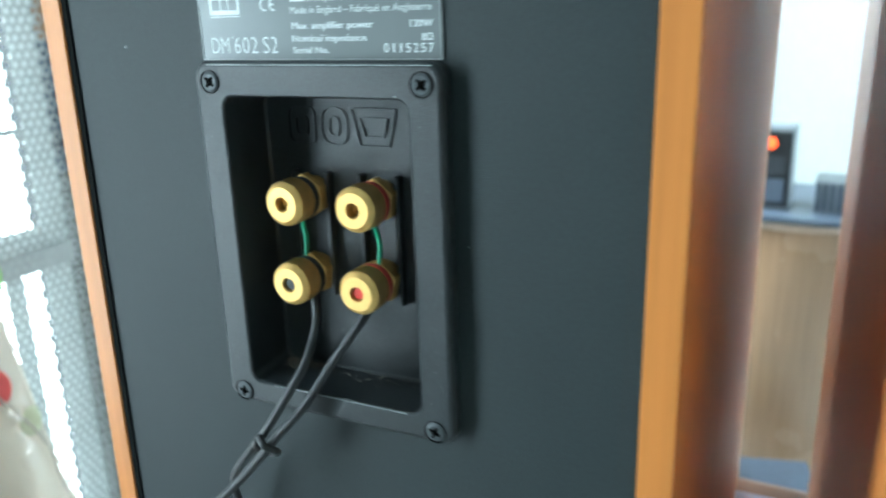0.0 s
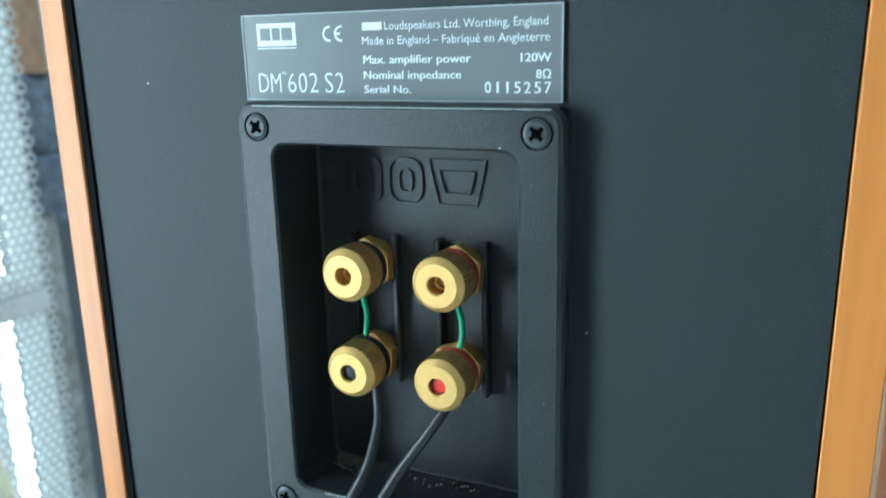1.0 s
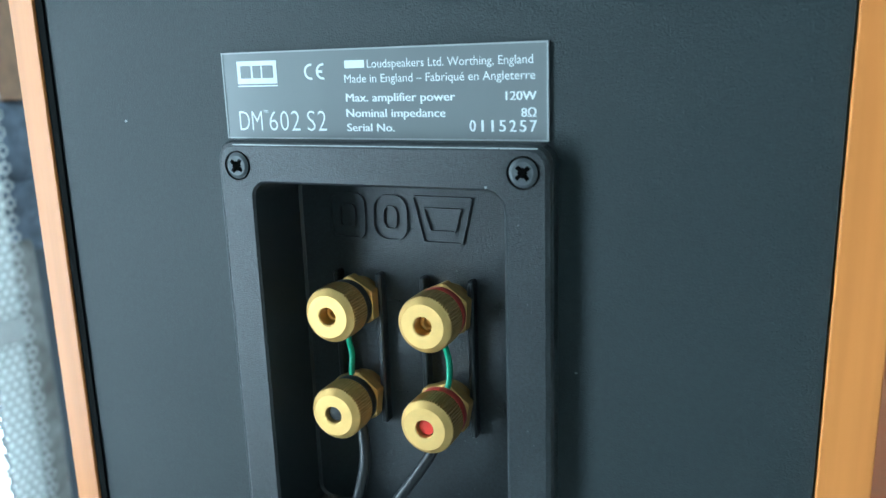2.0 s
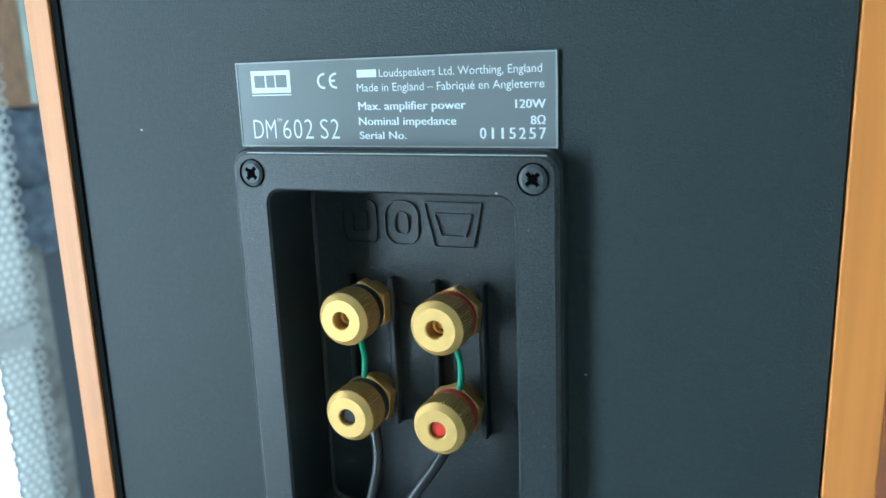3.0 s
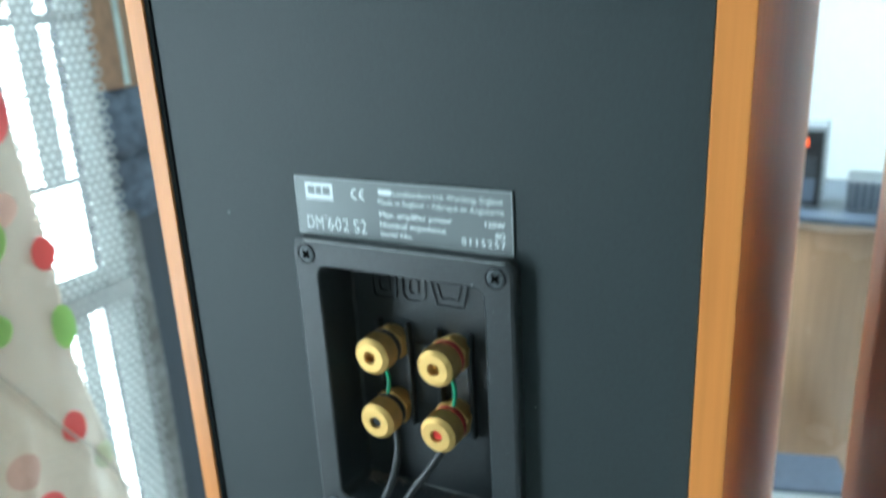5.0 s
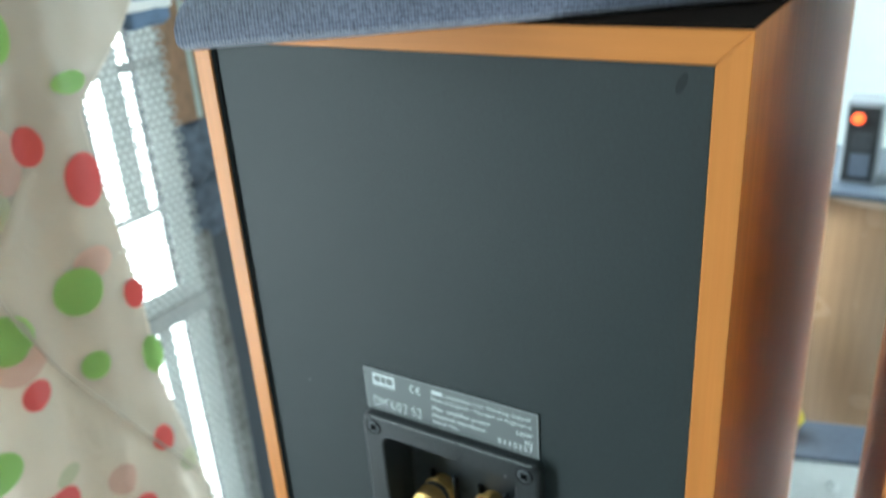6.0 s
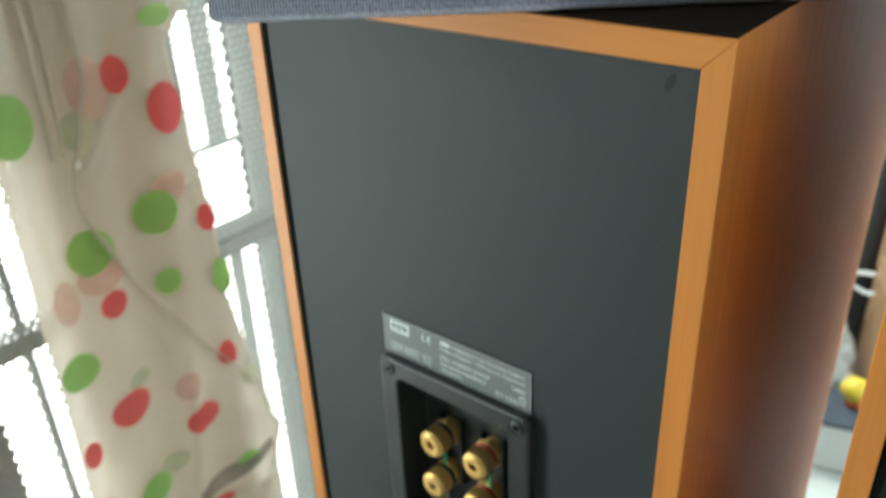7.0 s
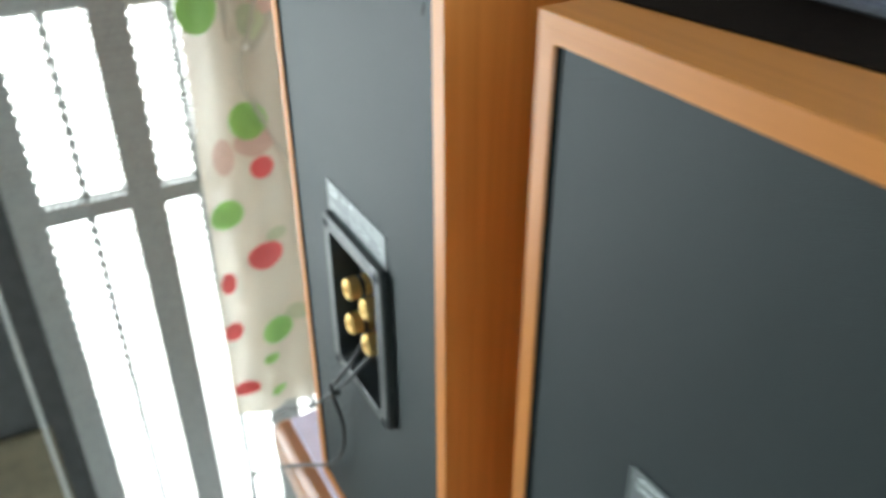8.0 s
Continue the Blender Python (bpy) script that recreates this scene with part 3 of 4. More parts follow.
seat_me = finish(ring_plate([(0.00385 * math.cos(a), 0.00385 * math.sin(a)) for a in np.linspace(0, 2 * math.pi, 28, endpoint=False)],
                            [(0.0036 * math.cos(a), 0.0036 * math.sin(a)) for a in np.linspace(0, 2 * math.pi, 28, endpoint=False)], -0.0002, 0.0006), "screw_seat", M_PIT)
for sx, sz, turn in ((-0.1854, 1.0642, 40), (-0.1070, 1.0642, 48), (-0.1854, 0.9531, 12), (-0.1070, 0.9531, 25)):
    s = same_mesh("screw", screw_me, speaker, TILT @ pose(sx - (XL + W2), PF - 0.0003, sz - SP_Z, 0, turn, 0))
    same_mesh("cross_slot", cross_me, s, pose(0, -0.0001, 0))
    same_mesh("screw_seat", seat_me, s, pose(0, 0.0002, 0))

# hairline crack and a small chip on the plate
ck = bmesh.new()
for (xa, za), (xb, zb) in zip(((-0.1128, 1.0702), (-0.1122, 1.0690), (-0.1118, 1.0678)), ((-0.1122, 1.0690), (-0.1118, 1.0678), (-0.1109, 1.0671))):
    d = Vector((xb - xa, 0, zb - za))
    n = Vector((-d.z, 0, d.x)).normalized() * 0.00011
    for_p = [(xa + n.x, za + n.z), (xb + n.x, zb + n.z), (xb - n.x, zb - n.z), (xa - n.x, za - n.z)]
    q = [ck.verts.new((x - (XL + W2), PF - 0.00006, z - SP_Z)) for x, z in for_p]
    ck.faces.new(q)
part("hairline_crack", ck, M_BLACK, plate)
part("chip", box(-0.1163 - (XL + W2), -0.1157 - (XL + W2), PF - 0.0001, PF + 0.0004, 1.0604 - SP_Z, 1.0609 - SP_Z), M_LABEL_RIM, plate)

# gilt binding posts
knob = lathe([(0.0024, 0.0055), (0.0024, 0.0001), (0.0027, -0.0002), (0.0058, -0.0002), (0.0073, 0.0013), (0.0076, 0.0018), (0.0076, 0.0082), (0.0072, 0.0087), (0.003, 0.0087)], 120, 0.00026, (5, 6))
knob_me = finish(knob, "knob", M_BRASS)
knob_me.materials.append(M_BRASS_D)
for poly in knob_me.polygons:
    c = poly.center
    if 0.0019 < c.y < 0.0086 and (c.x ** 2 + c.z ** 2) ** 0.5 > 0.006:
        poly.material_index = 1
collar_me = {k: finish(lathe([(0.003, 0.0087), (0.0070, 0.0087), (0.0073, 0.0090), (0.0073, 0.0113), (0.0070, 0.0117), (0.003, 0.0117)], 40), "collar", m, True) for k, m in (("k", M_BLACK), ("r", M_DKRED))}
hexa = [(0.0081 * math.cos(radians(60 * k)), 0.0081 * math.sin(radians(60 * k))) for k in range(6)]
nb = add_prism(bmesh.new(), hexa, 0.0040)
bmesh.ops.translate(nb, verts=nb.verts, vec=(0, 0.0119, 0))
bmesh.ops.bevel(nb, geom=list(nb.edges), offset=0.0004, segments=1, affect="EDGES")
nut_me = finish(nb, "hex_nut", M_BRASS)
flange_me = finish(lathe([(0.003, 0.0120), (0.0060, 0.0120), (0.0062, 0.0122), (0.0062, 0.0200), (0.003, 0.0200)], 48), "flange", M_BRASS_D)
stem_me = finish(lathe([(0.0, 0.0050), (0.0023, 0.0050), (0.0023, 0.0235), (0.0, 0.0235)], 24), "stem", M_BRASS_D)
pin_me = finish(lathe([(0.0013, 0.0060), (0.0013, 0.0034), (0.0017, 0.0031), (0.0022, 0.0034), (0.0022, 0.0060)], 24), "centre_pin", M_BRASS)
plug_me = {k: finish(lathe([(0.0, 0.0010), (0.0020, 0.0011), (0.0022, 0.0016), (0.0022, 0.0052)], 24), "plug", m) for k, m in (("k", M_BLACK), ("r", M_RED))}
POSTS = ((-0.1618, 1.0243, "k", 0, 12), (-0.1342, 1.0247, "r", 0, 18), (-0.1617, 0.9962, "k", 1, 20), (-0.1345, 0.9967, "r", 1, 24))
for px, pz, col, plugged, turn in POSTS:
    post = same_mesh("binding_post", stem_me, speaker, pose(px - (XL + W2), -0.0031, pz - SP_Z, 0, turn, 0))
    tagged(post, "gilt brass post with a black collar" if col == "k" else "gilt brass post with a red collar")
    same_mesh("knob", knob_me, post, Matrix())
    same_mesh("collar", collar_me[col], post, Matrix())
    same_mesh("flange", flange_me, post, Matrix())
    same_mesh("hex_nut", nut_me, post, pose(0, 0, 0, 0, 17, 0))
    if plugged:
        same_mesh("plug", plug_me[col], post, Matrix())
    else:
        same_mesh("centre_pin", pin_me, post, Matrix())

# rating label
LX0, LX1, LZ0, LZ1 = -0.1914 - (XL + W2), -0.1024 - (XL + W2), 1.0708 - SP_Z, 1.0931 - SP_Z
label = part("rating_label", box(LX0, LX1, 0.0009, 0.0016, LZ0, LZ1), M_LABEL, speaker, "grey printed rating label with white lettering", at=TILT)
part("rim", ring_plate([(LX0, LZ0), (LX1, LZ0), (LX1, LZ1), (LX0, LZ1)], [(LX0 + 0.0004, LZ0 + 0.0004), (LX1 - 0.0004, LZ0 + 0.0004), (LX1 - 0.0004, LZ1 - 0.0004), (LX0 + 0.0004, LZ1 - 0.0004)], 0.0007, 0.0010), M_LABEL_RIM, label)
TY = 0.00082
CX = XL + W2


def line(text, x0, x1, z, h, bold=0.0):
    """One line of print; bold print is struck three times, a hair apart."""
    for k in range(3 if bold > 0 else 1):
        words(text, x0 - CX + 0.00009 * k, z - SP_Z, x1 - x0 - (0.00018 if bold > 0 else 0), h, label, bold=min(bold, 0.0), y=TY - 0.00003 * k)


def ink_bar(name, x0, x1, z0, z1, material=None, y=TY):
    part(name, box(x0 - CX, x1 - CX, y, y + 0.0002, z0 - SP_Z, z1 - SP_Z), material or M_INK, label)


ink_bar("emblem_box", -0.1867, -0.1744, 1.0850, 1.0908)
ink_bar("emblem_foot", -0.1867, -0.1744, 1.0843, 1.0846)
for x0, x1 in ((-0.1856, -0.1824), (-0.1818, -0.1793), (-0.1788, -0.1755)):
    ink_bar("emblem_bar", x0, x1, 1.0864, 1.0896, M_LABEL, TY - 0.00008)
ink_bar("company_bar", -0.1544, -0.1489, 1.0883, 1.0902)
line("Loudspeakers Ltd. Worthing, England", -0.1481, -0.1060, 1.0883, 0.0021)
line("Made in England \u2013 Fabriqu\u00e9 en Angleterre", -0.1546, -0.1055, 1.0848, 0.0021)
line("Max. amplifier power", -0.1545, -0.1250, 1.0802, 0.0021, 0.010)
line("120W", -0.1126, -0.1051, 1.0802, 0.0021, 0.011)
line("Nominal impedance", -0.1546, -0.1276, 1.0764, 0.0021, 0.010)
line("8\u03a9", -0.1089, -0.1052, 1.0764, 0.0021, 0.012)
line("Serial No.", -0.1546, -0.1412, 1.0729, 0.0020, 0.010)
for k, digit in enumerate("0115257"):
    w = 0.00065 if digit == "1" else 0.0017
    line(digit, -0.1208 + 0.00247 * k - w / 2, -0.1208 + 0.00247 * k + w / 2, 1.0730, 0.0028, 0.010)
line("DM", -0.1872, -0.1800, 1.0729, 0.0055, -0.012)
line("TM", -0.1796, -0.1780, 1.0775, 0.0008)
for k, digit in enumerate("602"):
    line(digit, -0.1778 + 0.0034 * k, -0.1752 + 0.0034 * k, 1.0729, 0.0055, -0.012)
line("S", -0.1662, -0.1638, 1.0729, 0.0055, -0.012)
line("2", -0.1630, -0.1605, 1.0729, 0.0055, -0.012)
# two open arcs of the conformity mark
for cx, tongue in ((-0.1642, False), (-0.1607, True)):
    outer = [(cx - CX + 0.0020 * math.cos(a), 1.0877 - SP_Z + 0.0020 * math.sin(a)) for a in np.linspace(radians(80), radians(280), 15)]
    inner = [(cx - CX + 0.00145 * math.cos(a), 1.0877 - SP_Z + 0.00145 * math.sin(a)) for a in np.linspace(radians(280), radians(80), 15)]
    b = add_prism(bmesh.new(), outer + inner, 0.0002)
    bmesh.ops.translate(b, verts=b.verts, vec=(0, TY, 0))
    if tongue:
        add_box(b, cx - CX - 0.0019, cx - CX - 0.0002, TY, TY + 0.0002, 1.0874 - SP_Z, 1.0880 - SP_Z)
    part("conformity_mark", b, M_INK, label)

SP2_TURN = pose(0.0215, 0.2290, 0, 0, 0, 1.5)     # the second one stands turned a little
copy_thing(speaker, SP2_TURN @ pose(W2, 0, SP_Z))

# ---------- green links and black speaker lead ----------
for pts in (((-0.1622, 0.2285, 1.0185), (-0.1629, 0.2295, 1.0137), (-0.1623, 0.2298, 1.0091), (-0.1626, 0.2295, 1.0039), (-0.1622, 0.2285, 0.9990)),
            ((-0.1342, 0.2285, 1.0190), (-0.1332, 0.2295, 1.0144), (-0.1325, 0.2298, 1.0104), (-0.1326, 0.2295, 1.0055), (-0.1340, 0.2285, 0.9990))):
    lk = part("link_wire", tube(pts, 0.00085), M_GREEN, smooth=True)
    tagged(lk, "short green sleeved wire joining two gilt posts", "wire", "green link wires")

lead = thing("speaker_lead", -0.17, 0.205, 0.93, "thin black twin speaker lead tied in a loose loop", "cable")
strands = (
    ((-0.1600, 0.2280, 0.9935), (-0.1578, 0.2262, 0.9864), (-0.1560, 0.2225, 0.9790), (-0.1560, 0.2150, 0.9690), (-0.1615, 0.2085, 0.9564), (-0.1680, 0.2060, 0.9455), (-0.1750, 0.2060, 0.9364), (-0.1875, 0.2090, 0.9211), (-0.1905, 0.2120, 0.9080), (-0.1850, 0.2150, 0.8850), (-0.1920, 0.2140, 0.8520), (-0.2200, 0.2090, 0.8160), (-0.2750, 0.1990, 0.7700), (-0.3500, 0.1860, 0.7000), (-0.4400, 0.1840, 0.5900), (-0.5000, 0.1900, 0.3500)),
    ((-0.1335, 0.2275, 0.9925), (-0.1362, 0.2220, 0.9855), (-0.1460, 0.2165, 0.9700), (-0.1539, 0.2105, 0.9557), (-0.1640, 0.2050, 0.9430), (-0.1700, 0.2030, 0.9350), (-0.1790, 0.2010, 0.9245), (-0.1900, 0.1995, 0.9130), (-0.2110, 0.2020, 0.8930), (-0.2500, 0.2000, 0.8590), (-0.3010, 0.1980, 0.8160), (-0.3600, 0.1980, 0.7520), (-0.4160, 0.2000, 0.6870), (-0.5000, 0.2100, 0.5500), (-0.5800, 0.2300, 0.3000)),
)
for s in strands:
    on(lead, "strand", tube(s, 0.00155), M_BLACK, smooth=True)
on(lead, "tie", tube(((-0.1695, 0.2035, 0.9438), (-0.1660, 0.2020, 0.9413), (-0.1640, 0.2060, 0.9378), (-0.1686, 0.2085, 0.9346), (-0.1725, 0.2055, 0.9378), (-0.1695, 0.2025, 0.9433)), 0.0013), M_BLACK, smooth=True)

# ---------- grille's shade and reflection on the cabinet tops, put in as dark sheets ---
TOPZ = SP_Z + SP_H
M_TOP_SHADE = mat("black_brown_top_shade", (0.014, 0.009, 0.007), 0.95, 0, (200, 200, 200), 0.3, 20, 0.3, 700, spec=0.05)
for outline in ([(XL + 0.002, SP_Y + 0.0008), (XL + SP_W - 0.0006, SP_Y + 0.0008), (XL + SP_W - 0.010, SP_Y + 0.30), (XL - 0.007, SP_Y + 0.30)],
                [(0.0230, 0.2570), (0.2545, 0.2900), (0.2400, 0.5300), (0.0130, 0.5300)]):
    pad = bmesh.new()
    lo, hi = [pad.verts.new((x, y, TOPZ)) for x, y in outline], [pad.verts.new((x, y, TOPZ + 0.001)) for x, y in outline]
    pad.faces.new(lo[::-1])
    pad.faces.new(hi)
    for k in range(4):
        pad.faces.new((lo[k], lo[(k + 1) % 4], hi[(k + 1) % 4], hi[k]))
    tagged(part("top_shade", pad, M_TOP_SHADE), "thin dark sheet standing in for shade on top of a loudspeaker", "pad", "felt pads")

# ---------- grille lying across the loudspeakers ----------
GA = 40.0
gr = thing("speaker_grille", -0.1866, 0.1449, 1.2501, "dark blue-grey cloth speaker grille lying flat across the loudspeakers", "speaker grille", rz=GA)
GL, GW = 0.484, 0.230
gb = box(0, GL, 0, GW, 0.0, 0.0205)
bmesh.ops.bevel(gb, geom=[e for e in gb.edges if all(v.co.z < 0.001 for v in e.verts)], offset=0.0035, segments=3, profile=0.5, affect="EDGES")
bmesh.ops.bevel(gb, geom=[e for e in gb.edges if all(v.co.z > 0.019 for v in e.verts)], offset=0.0165, segments=8, profile=0.5, affect="EDGES")
bmesh.ops.bevel(gb, geom=[e for e in gb.edges if abs(e.verts[0].co.z - e.verts[1].co.z) > 0.004 and e.calc_length() > 0.003], offset=0.002, segments=1, affect="EDGES")
part("cloth_cover", gb, M_CLOTH, gr, "ribbed navy grey cloth", smooth=True)
part("frame", box(0.004, GL - 0.004, 0.004, GW - 0.004, -0.0003, 0.0035), M_BLACK, gr, "black plastic frame")

bar_2 = thing("cloth_bar", 0.032, 0.312, SP_Z + SP_H + 0.001, "narrow dark cloth-covered bar lying on a loudspeaker", "bar")
bb2 = box(0.0, 0.215, 0.0, 0.015, 0.0, 0.021, 0.006, 4)
part("cover", bb2, M_CLOTH, bar_2, smooth=True)
part("backing", box(0.004, 0.211, 0.003, 0.012, -0.0002, 0.003), M_BLACK, bar_2, "black plastic backing")

# ---------- dotted curtain ----------
CXP = -0.66
curtain = thing("curtain", CXP, 0.34, 0.5, "milky translucent curtain with red and green dots, gathered", "curtain")


def flap_edge(z):
    """Where the overlapping fold of the curtain ends, by height."""
    pts = ((0.50, 0.476), (0.65, 0.464), (0.7145, 0.436), (0.802, 0.383), (0.899, 0.328), (0.970, 0.297), (1.013, 0.287), (1.050, 0.300), (1.12, 0.322), (2.30, 0.350))
    for (za, ya), (zb, yb) in zip(pts, pts[1:]):
        if z <= zb:
            return ya + (yb - ya) * max(0.0, (z - za) / (zb - za))
    return pts[-1][1]


def curtain_x(y, z, back=False):
    f = (y - 0.22) / 0.22
    x = CXP + 0.006 * math.sin(6.0 * f + 2.2 * z) + 0.0028 * math.sin(19 * f - 7 * z + 1.0)
    x += 0.006 / (1 + math.exp(-(y - flap_edge(z)) / 0.0024))
    x += 0.004 * math.exp(-((y - 0.285 + 0.03 * (z - 1.2)) / 0.005) ** 2) * max(0, min(1, (z - 1.03) / 0.05))
    x += 0.005 * math.exp(-((y - 0.36 - 0.10 * (z - 0.66)) / 0.006) ** 2) * max(0, min(1, (0.80 - z) / 0.08))
    x += 0.0035 * noise.noise((y * 16, z * 9, 0.3)) + 0.008 * max(0, (0.60 - z) / 0.1) * noise.noise((y * 40, z * 22, 2.0))
    return x - (0.035 if back else 0.0)


def curtain_edges(z):
    left = 0.222 + 0.012 * max(0, (z - 0.9) / 0.2) + 0.004 * math.sin(9 * z)
    right = 0.426 + 0.05 * max(0, min(1, (0.86 - z) / 0.28)) + 0.004 * math.sin(13 * z + 1)
    right -= 0.017 * max(0, min(1, (z - 0.90) / 0.20))
    right += 0.095 * max(0, min(1, (z - 1.13) / 0.09))
    if z < 0.62:
        right -= 0.10 * ((0.62 - z) / 0.12) * 0.5
    return left, right


def curtain_sheet(back=False):
    b = bmesh.new()
    n, rows = 72, 220
    z0, z1 = 0.50, 2.30
    grid = []
    for k in range(rows + 1):
        z = z0 + (z1 - z0) * k / rows
        le, ri = curtain_edges(z)
        if back:
            le, ri = le + 0.036, ri - 0.006
        grid.append([b.verts.new((curtain_x(le + (ri - le) * i / n, z, back), le + (ri - le) * i / n, z + (0.004 * math.sin(i * 0.31) - 0.02 * (i / n - 0.4)) * (1 if k == 0 else max(0, 1 - k / 12)))) for i in range(n + 1)])
    for p, q in zip(grid, grid[1:]):
        for i in range(n):
            b.faces.new((p[i], p[i + 1], q[i + 1], q[i]))
    return b


on(curtain, "front_sheet", curtain_sheet(), M_FILM, smooth=True)
on(curtain, "back_sheet", curtain_sheet(True), M_FILM_B, smooth=True)


def fold_sheet():
    """The loose flap that overlaps the front sheet, from its slanting edge to the curtain's border."""
    b = bmesh.new()
    n, rows = 36, 120
    grid = []
    for k in range(rows + 1):
        z = 0.56 + (1.26 - 0.56) * k / rows
        le, ri = flap_edge(z) + 0.003, curtain_edges(z)[1] - 0.002
        le = min(le, ri - 0.003)
        grid.append([b.verts.new((curtain_x(le + (ri - le) * i / n, z) + 0.0004 + 0.003 * math.exp(-i / 3.0), le + (ri - le) * i / n, z)) for i in range(n + 1)])
    for p, q in zip(grid, grid[1:]):
        for i in range(n):
            b.faces.new((p[i], p[i + 1], q[i + 1], q[i]))
    return b


on(curtain, "fold", fold_sheet(), M_FILM_F, "loose overlapping milky fold", smooth=True)
on(curtain, "fold_edge", tube([(curtain_x(flap_edge(z) + 0.003, z) + 0.0042, flap_edge(z) + 0.002, z) for z in np.linspace(0.60, 1.24, 22)], 0.0013, 8, 4), M_FILM_F, smooth=True)



def strip(name, left, right, material, off, label=""):
    """Narrow sheet lying on the curtain between two lines of (y, z)."""
    b = bmesh.new()
    n, m = 24, 6
    grid = []
    for k in range(n + 1):
        a, c = (Vector(q[0]).lerp(Vector(q[1]), k / n) if len(q) == 2 else
                (Vector(q[0]).lerp(Vector(q[1]), 2 * k / n) if 2 * k <= n else Vector(q[1]).lerp(Vector(q[2]), 2 * k / n - 1)) for q in (left, right))
        grid.append([b.verts.new((curtain_x(p.x, p.y) + off + 0.0015 * math.sin(math.pi * i / m), p.x, p.y)) for i, p in ((i, a.lerp(c, i / m)) for i in range(m + 1))])
    for p, q in zip(grid, grid[1:]):
        for i in range(m):
            b.faces.new((p[i], p[i + 1], q[i + 1], q[i]))
    on(curtain, name, b, material, label, smooth=True)


strip("ribbon", ((0.3026, 1.036), (0.3164, 1.055), (0.351, 1.0956)), ((0.312, 1.030), (0.3297, 1.0518), (0.3571, 1.0859)), M_FILM_F, 0.004)
# the second strip paints the shade under the gathered corner
strip("shaded_corner", ((0.3480, 0.592), (0.4050, 0.603), (0.4560, 0.610)), ((0.3440, 0.568), (0.3962, 0.574), (0.4560, 0.592)), M_FILM_D, 0.0022, "dark strip standing in for shade in the film's gathered corner")


def dots(rows, material, back=False, off=0.0030):
    for y, z, ry, rz in rows:
        b = bmesh.new()
        rim = []
        c = b.verts.new((curtain_x(y, z, back) + off, y, z))
        for ring in (0.5, 1.0):
            rim.append([b.verts.new((curtain_x(y + ring * ry * math.cos(a), z + ring * rz * math.sin(a), back) + off, y + ring * ry * math.cos(a), z + ring * rz * math.sin(a))) for a in np.linspace(0, 2 * math.pi, 24, endpoint=False)])
        for i in range(24):
            j = (i + 1) % 24
            b.faces.new((c, rim[0][i], rim[0][j]))
            b.faces.new((rim[0][i], rim[1][i], rim[1][j], rim[0][j]))
        on(curtain, "printed_dot", b, material, smooth=True)


dots(((0.355, 1.111, .013, .018), (0.395, 1.070, .019, .026), (0.418, 0.942, .010, .016), (0.303, 0.886, .016, .015), (0.413, 0.768, .010, .017), (0.293, 0.760, .025, .020),
      (0.372, 0.695, .023, .018), (0.239, 0.557, .019, .012), (0.375, 0.556, .018, .008), (0.238, 0.734, .011, .016), (0.234, 0.658, .014, .015)), M_DOT_R)
dots(((0.252, 1.089, .024, .029), (0.365, 0.967, .023, .024), (0.293, 0.949, .023, .024), (0.363, 0.887, .014, .015), (0.423, 0.869, .010, .022), (0.250, 0.833, .022, .020),
      (0.418, 0.599, .015, .015), (0.296, 0.636, .023, .021), (0.280, 0.595, .012, .008), (0.285, 0.535, .012, .008), (0.351, 1.207, .014, .024), (0.403, 1.158, .018, .010)), M_DOT_G)
# back layer's show-through dots, painted pale on the front sheet
dots(((0.385, 0.990, .020, .016), (0.298, 0.920, .026, .018), (0.362, 0.746, .016, .018), (0.257, 0.909, .014, .024), (0.328, 1.105, .02, .03)), M_DOT_PR, off=0.0024)
dots(((0.311, 0.786, .015, .010), (0.310, 1.068, .016, .020), (0.436, 0.725, .010, .016), (0.328, 0.655, .018, .014)), M_DOT_PG, off=0.0024)
bt = lathe([(0.0, -0.0016), (0.0045, -0.001), (0.0052, 0.0004), (0.0, 0.001)], 20)
bmesh.ops.rotate(bt, verts=bt.verts, cent=(0, 0, 0), matrix=Matrix.Rotation(radians(90), 3, "Z"))
bmesh.ops.translate(bt, verts=bt.verts, vec=(curtain_x(0.302, 1.040) + 0.0015, 0.302, 1.040))
on(curtain, "button", bt, M_WHITEPL, smooth=True)

# turned-up hem and hanging tape of the curtain
hb = bmesh.new()
n = 40
rows = []
for k, (dx, zt) in enumerate(((0.0135, 1.0), (0.0150, 0.8), (0.0110, 0.4), (0.0040, 0.0))):
    row = []
    for i in range(n + 1):
        f = i / n
        y = 0.335 + 0.118 * f
        z0 = 0.521 - 0.016 * f + 0.003 * math.sin(5 * f)
        z1 = 0.553 + 0.012 * f + 0.002 * math.sin(17 * f)
        row.append(hb.verts.new((curtain_x(y, 0.56) + dx + 0.0015 * math.sin(23 * f + k), y, z0 + (z1 - z0) * zt)))
    rows.append(row)
for p, q in zip(rows, rows[1:]):
    for i in range(n):
        hb.faces.new((p[i], p[i + 1], q[i + 1], q[i]))
on(curtain, "hem", hb, M_FILM, "turned-up milky hem", smooth=True)
for ya, yb in ((0.290, 0.284), (0.307, 0.293)):
    on(curtain, "tape", tube([(curtain_x(ya + (yb - ya) * f, 1.30 - 0.252 * f) + 0.0035, ya + (yb - ya) * f, 1.30 - 0.252 * f) for f in np.linspace(0, 1, 9)], 0.0016, 8, 3), M_FILM, smooth=True)

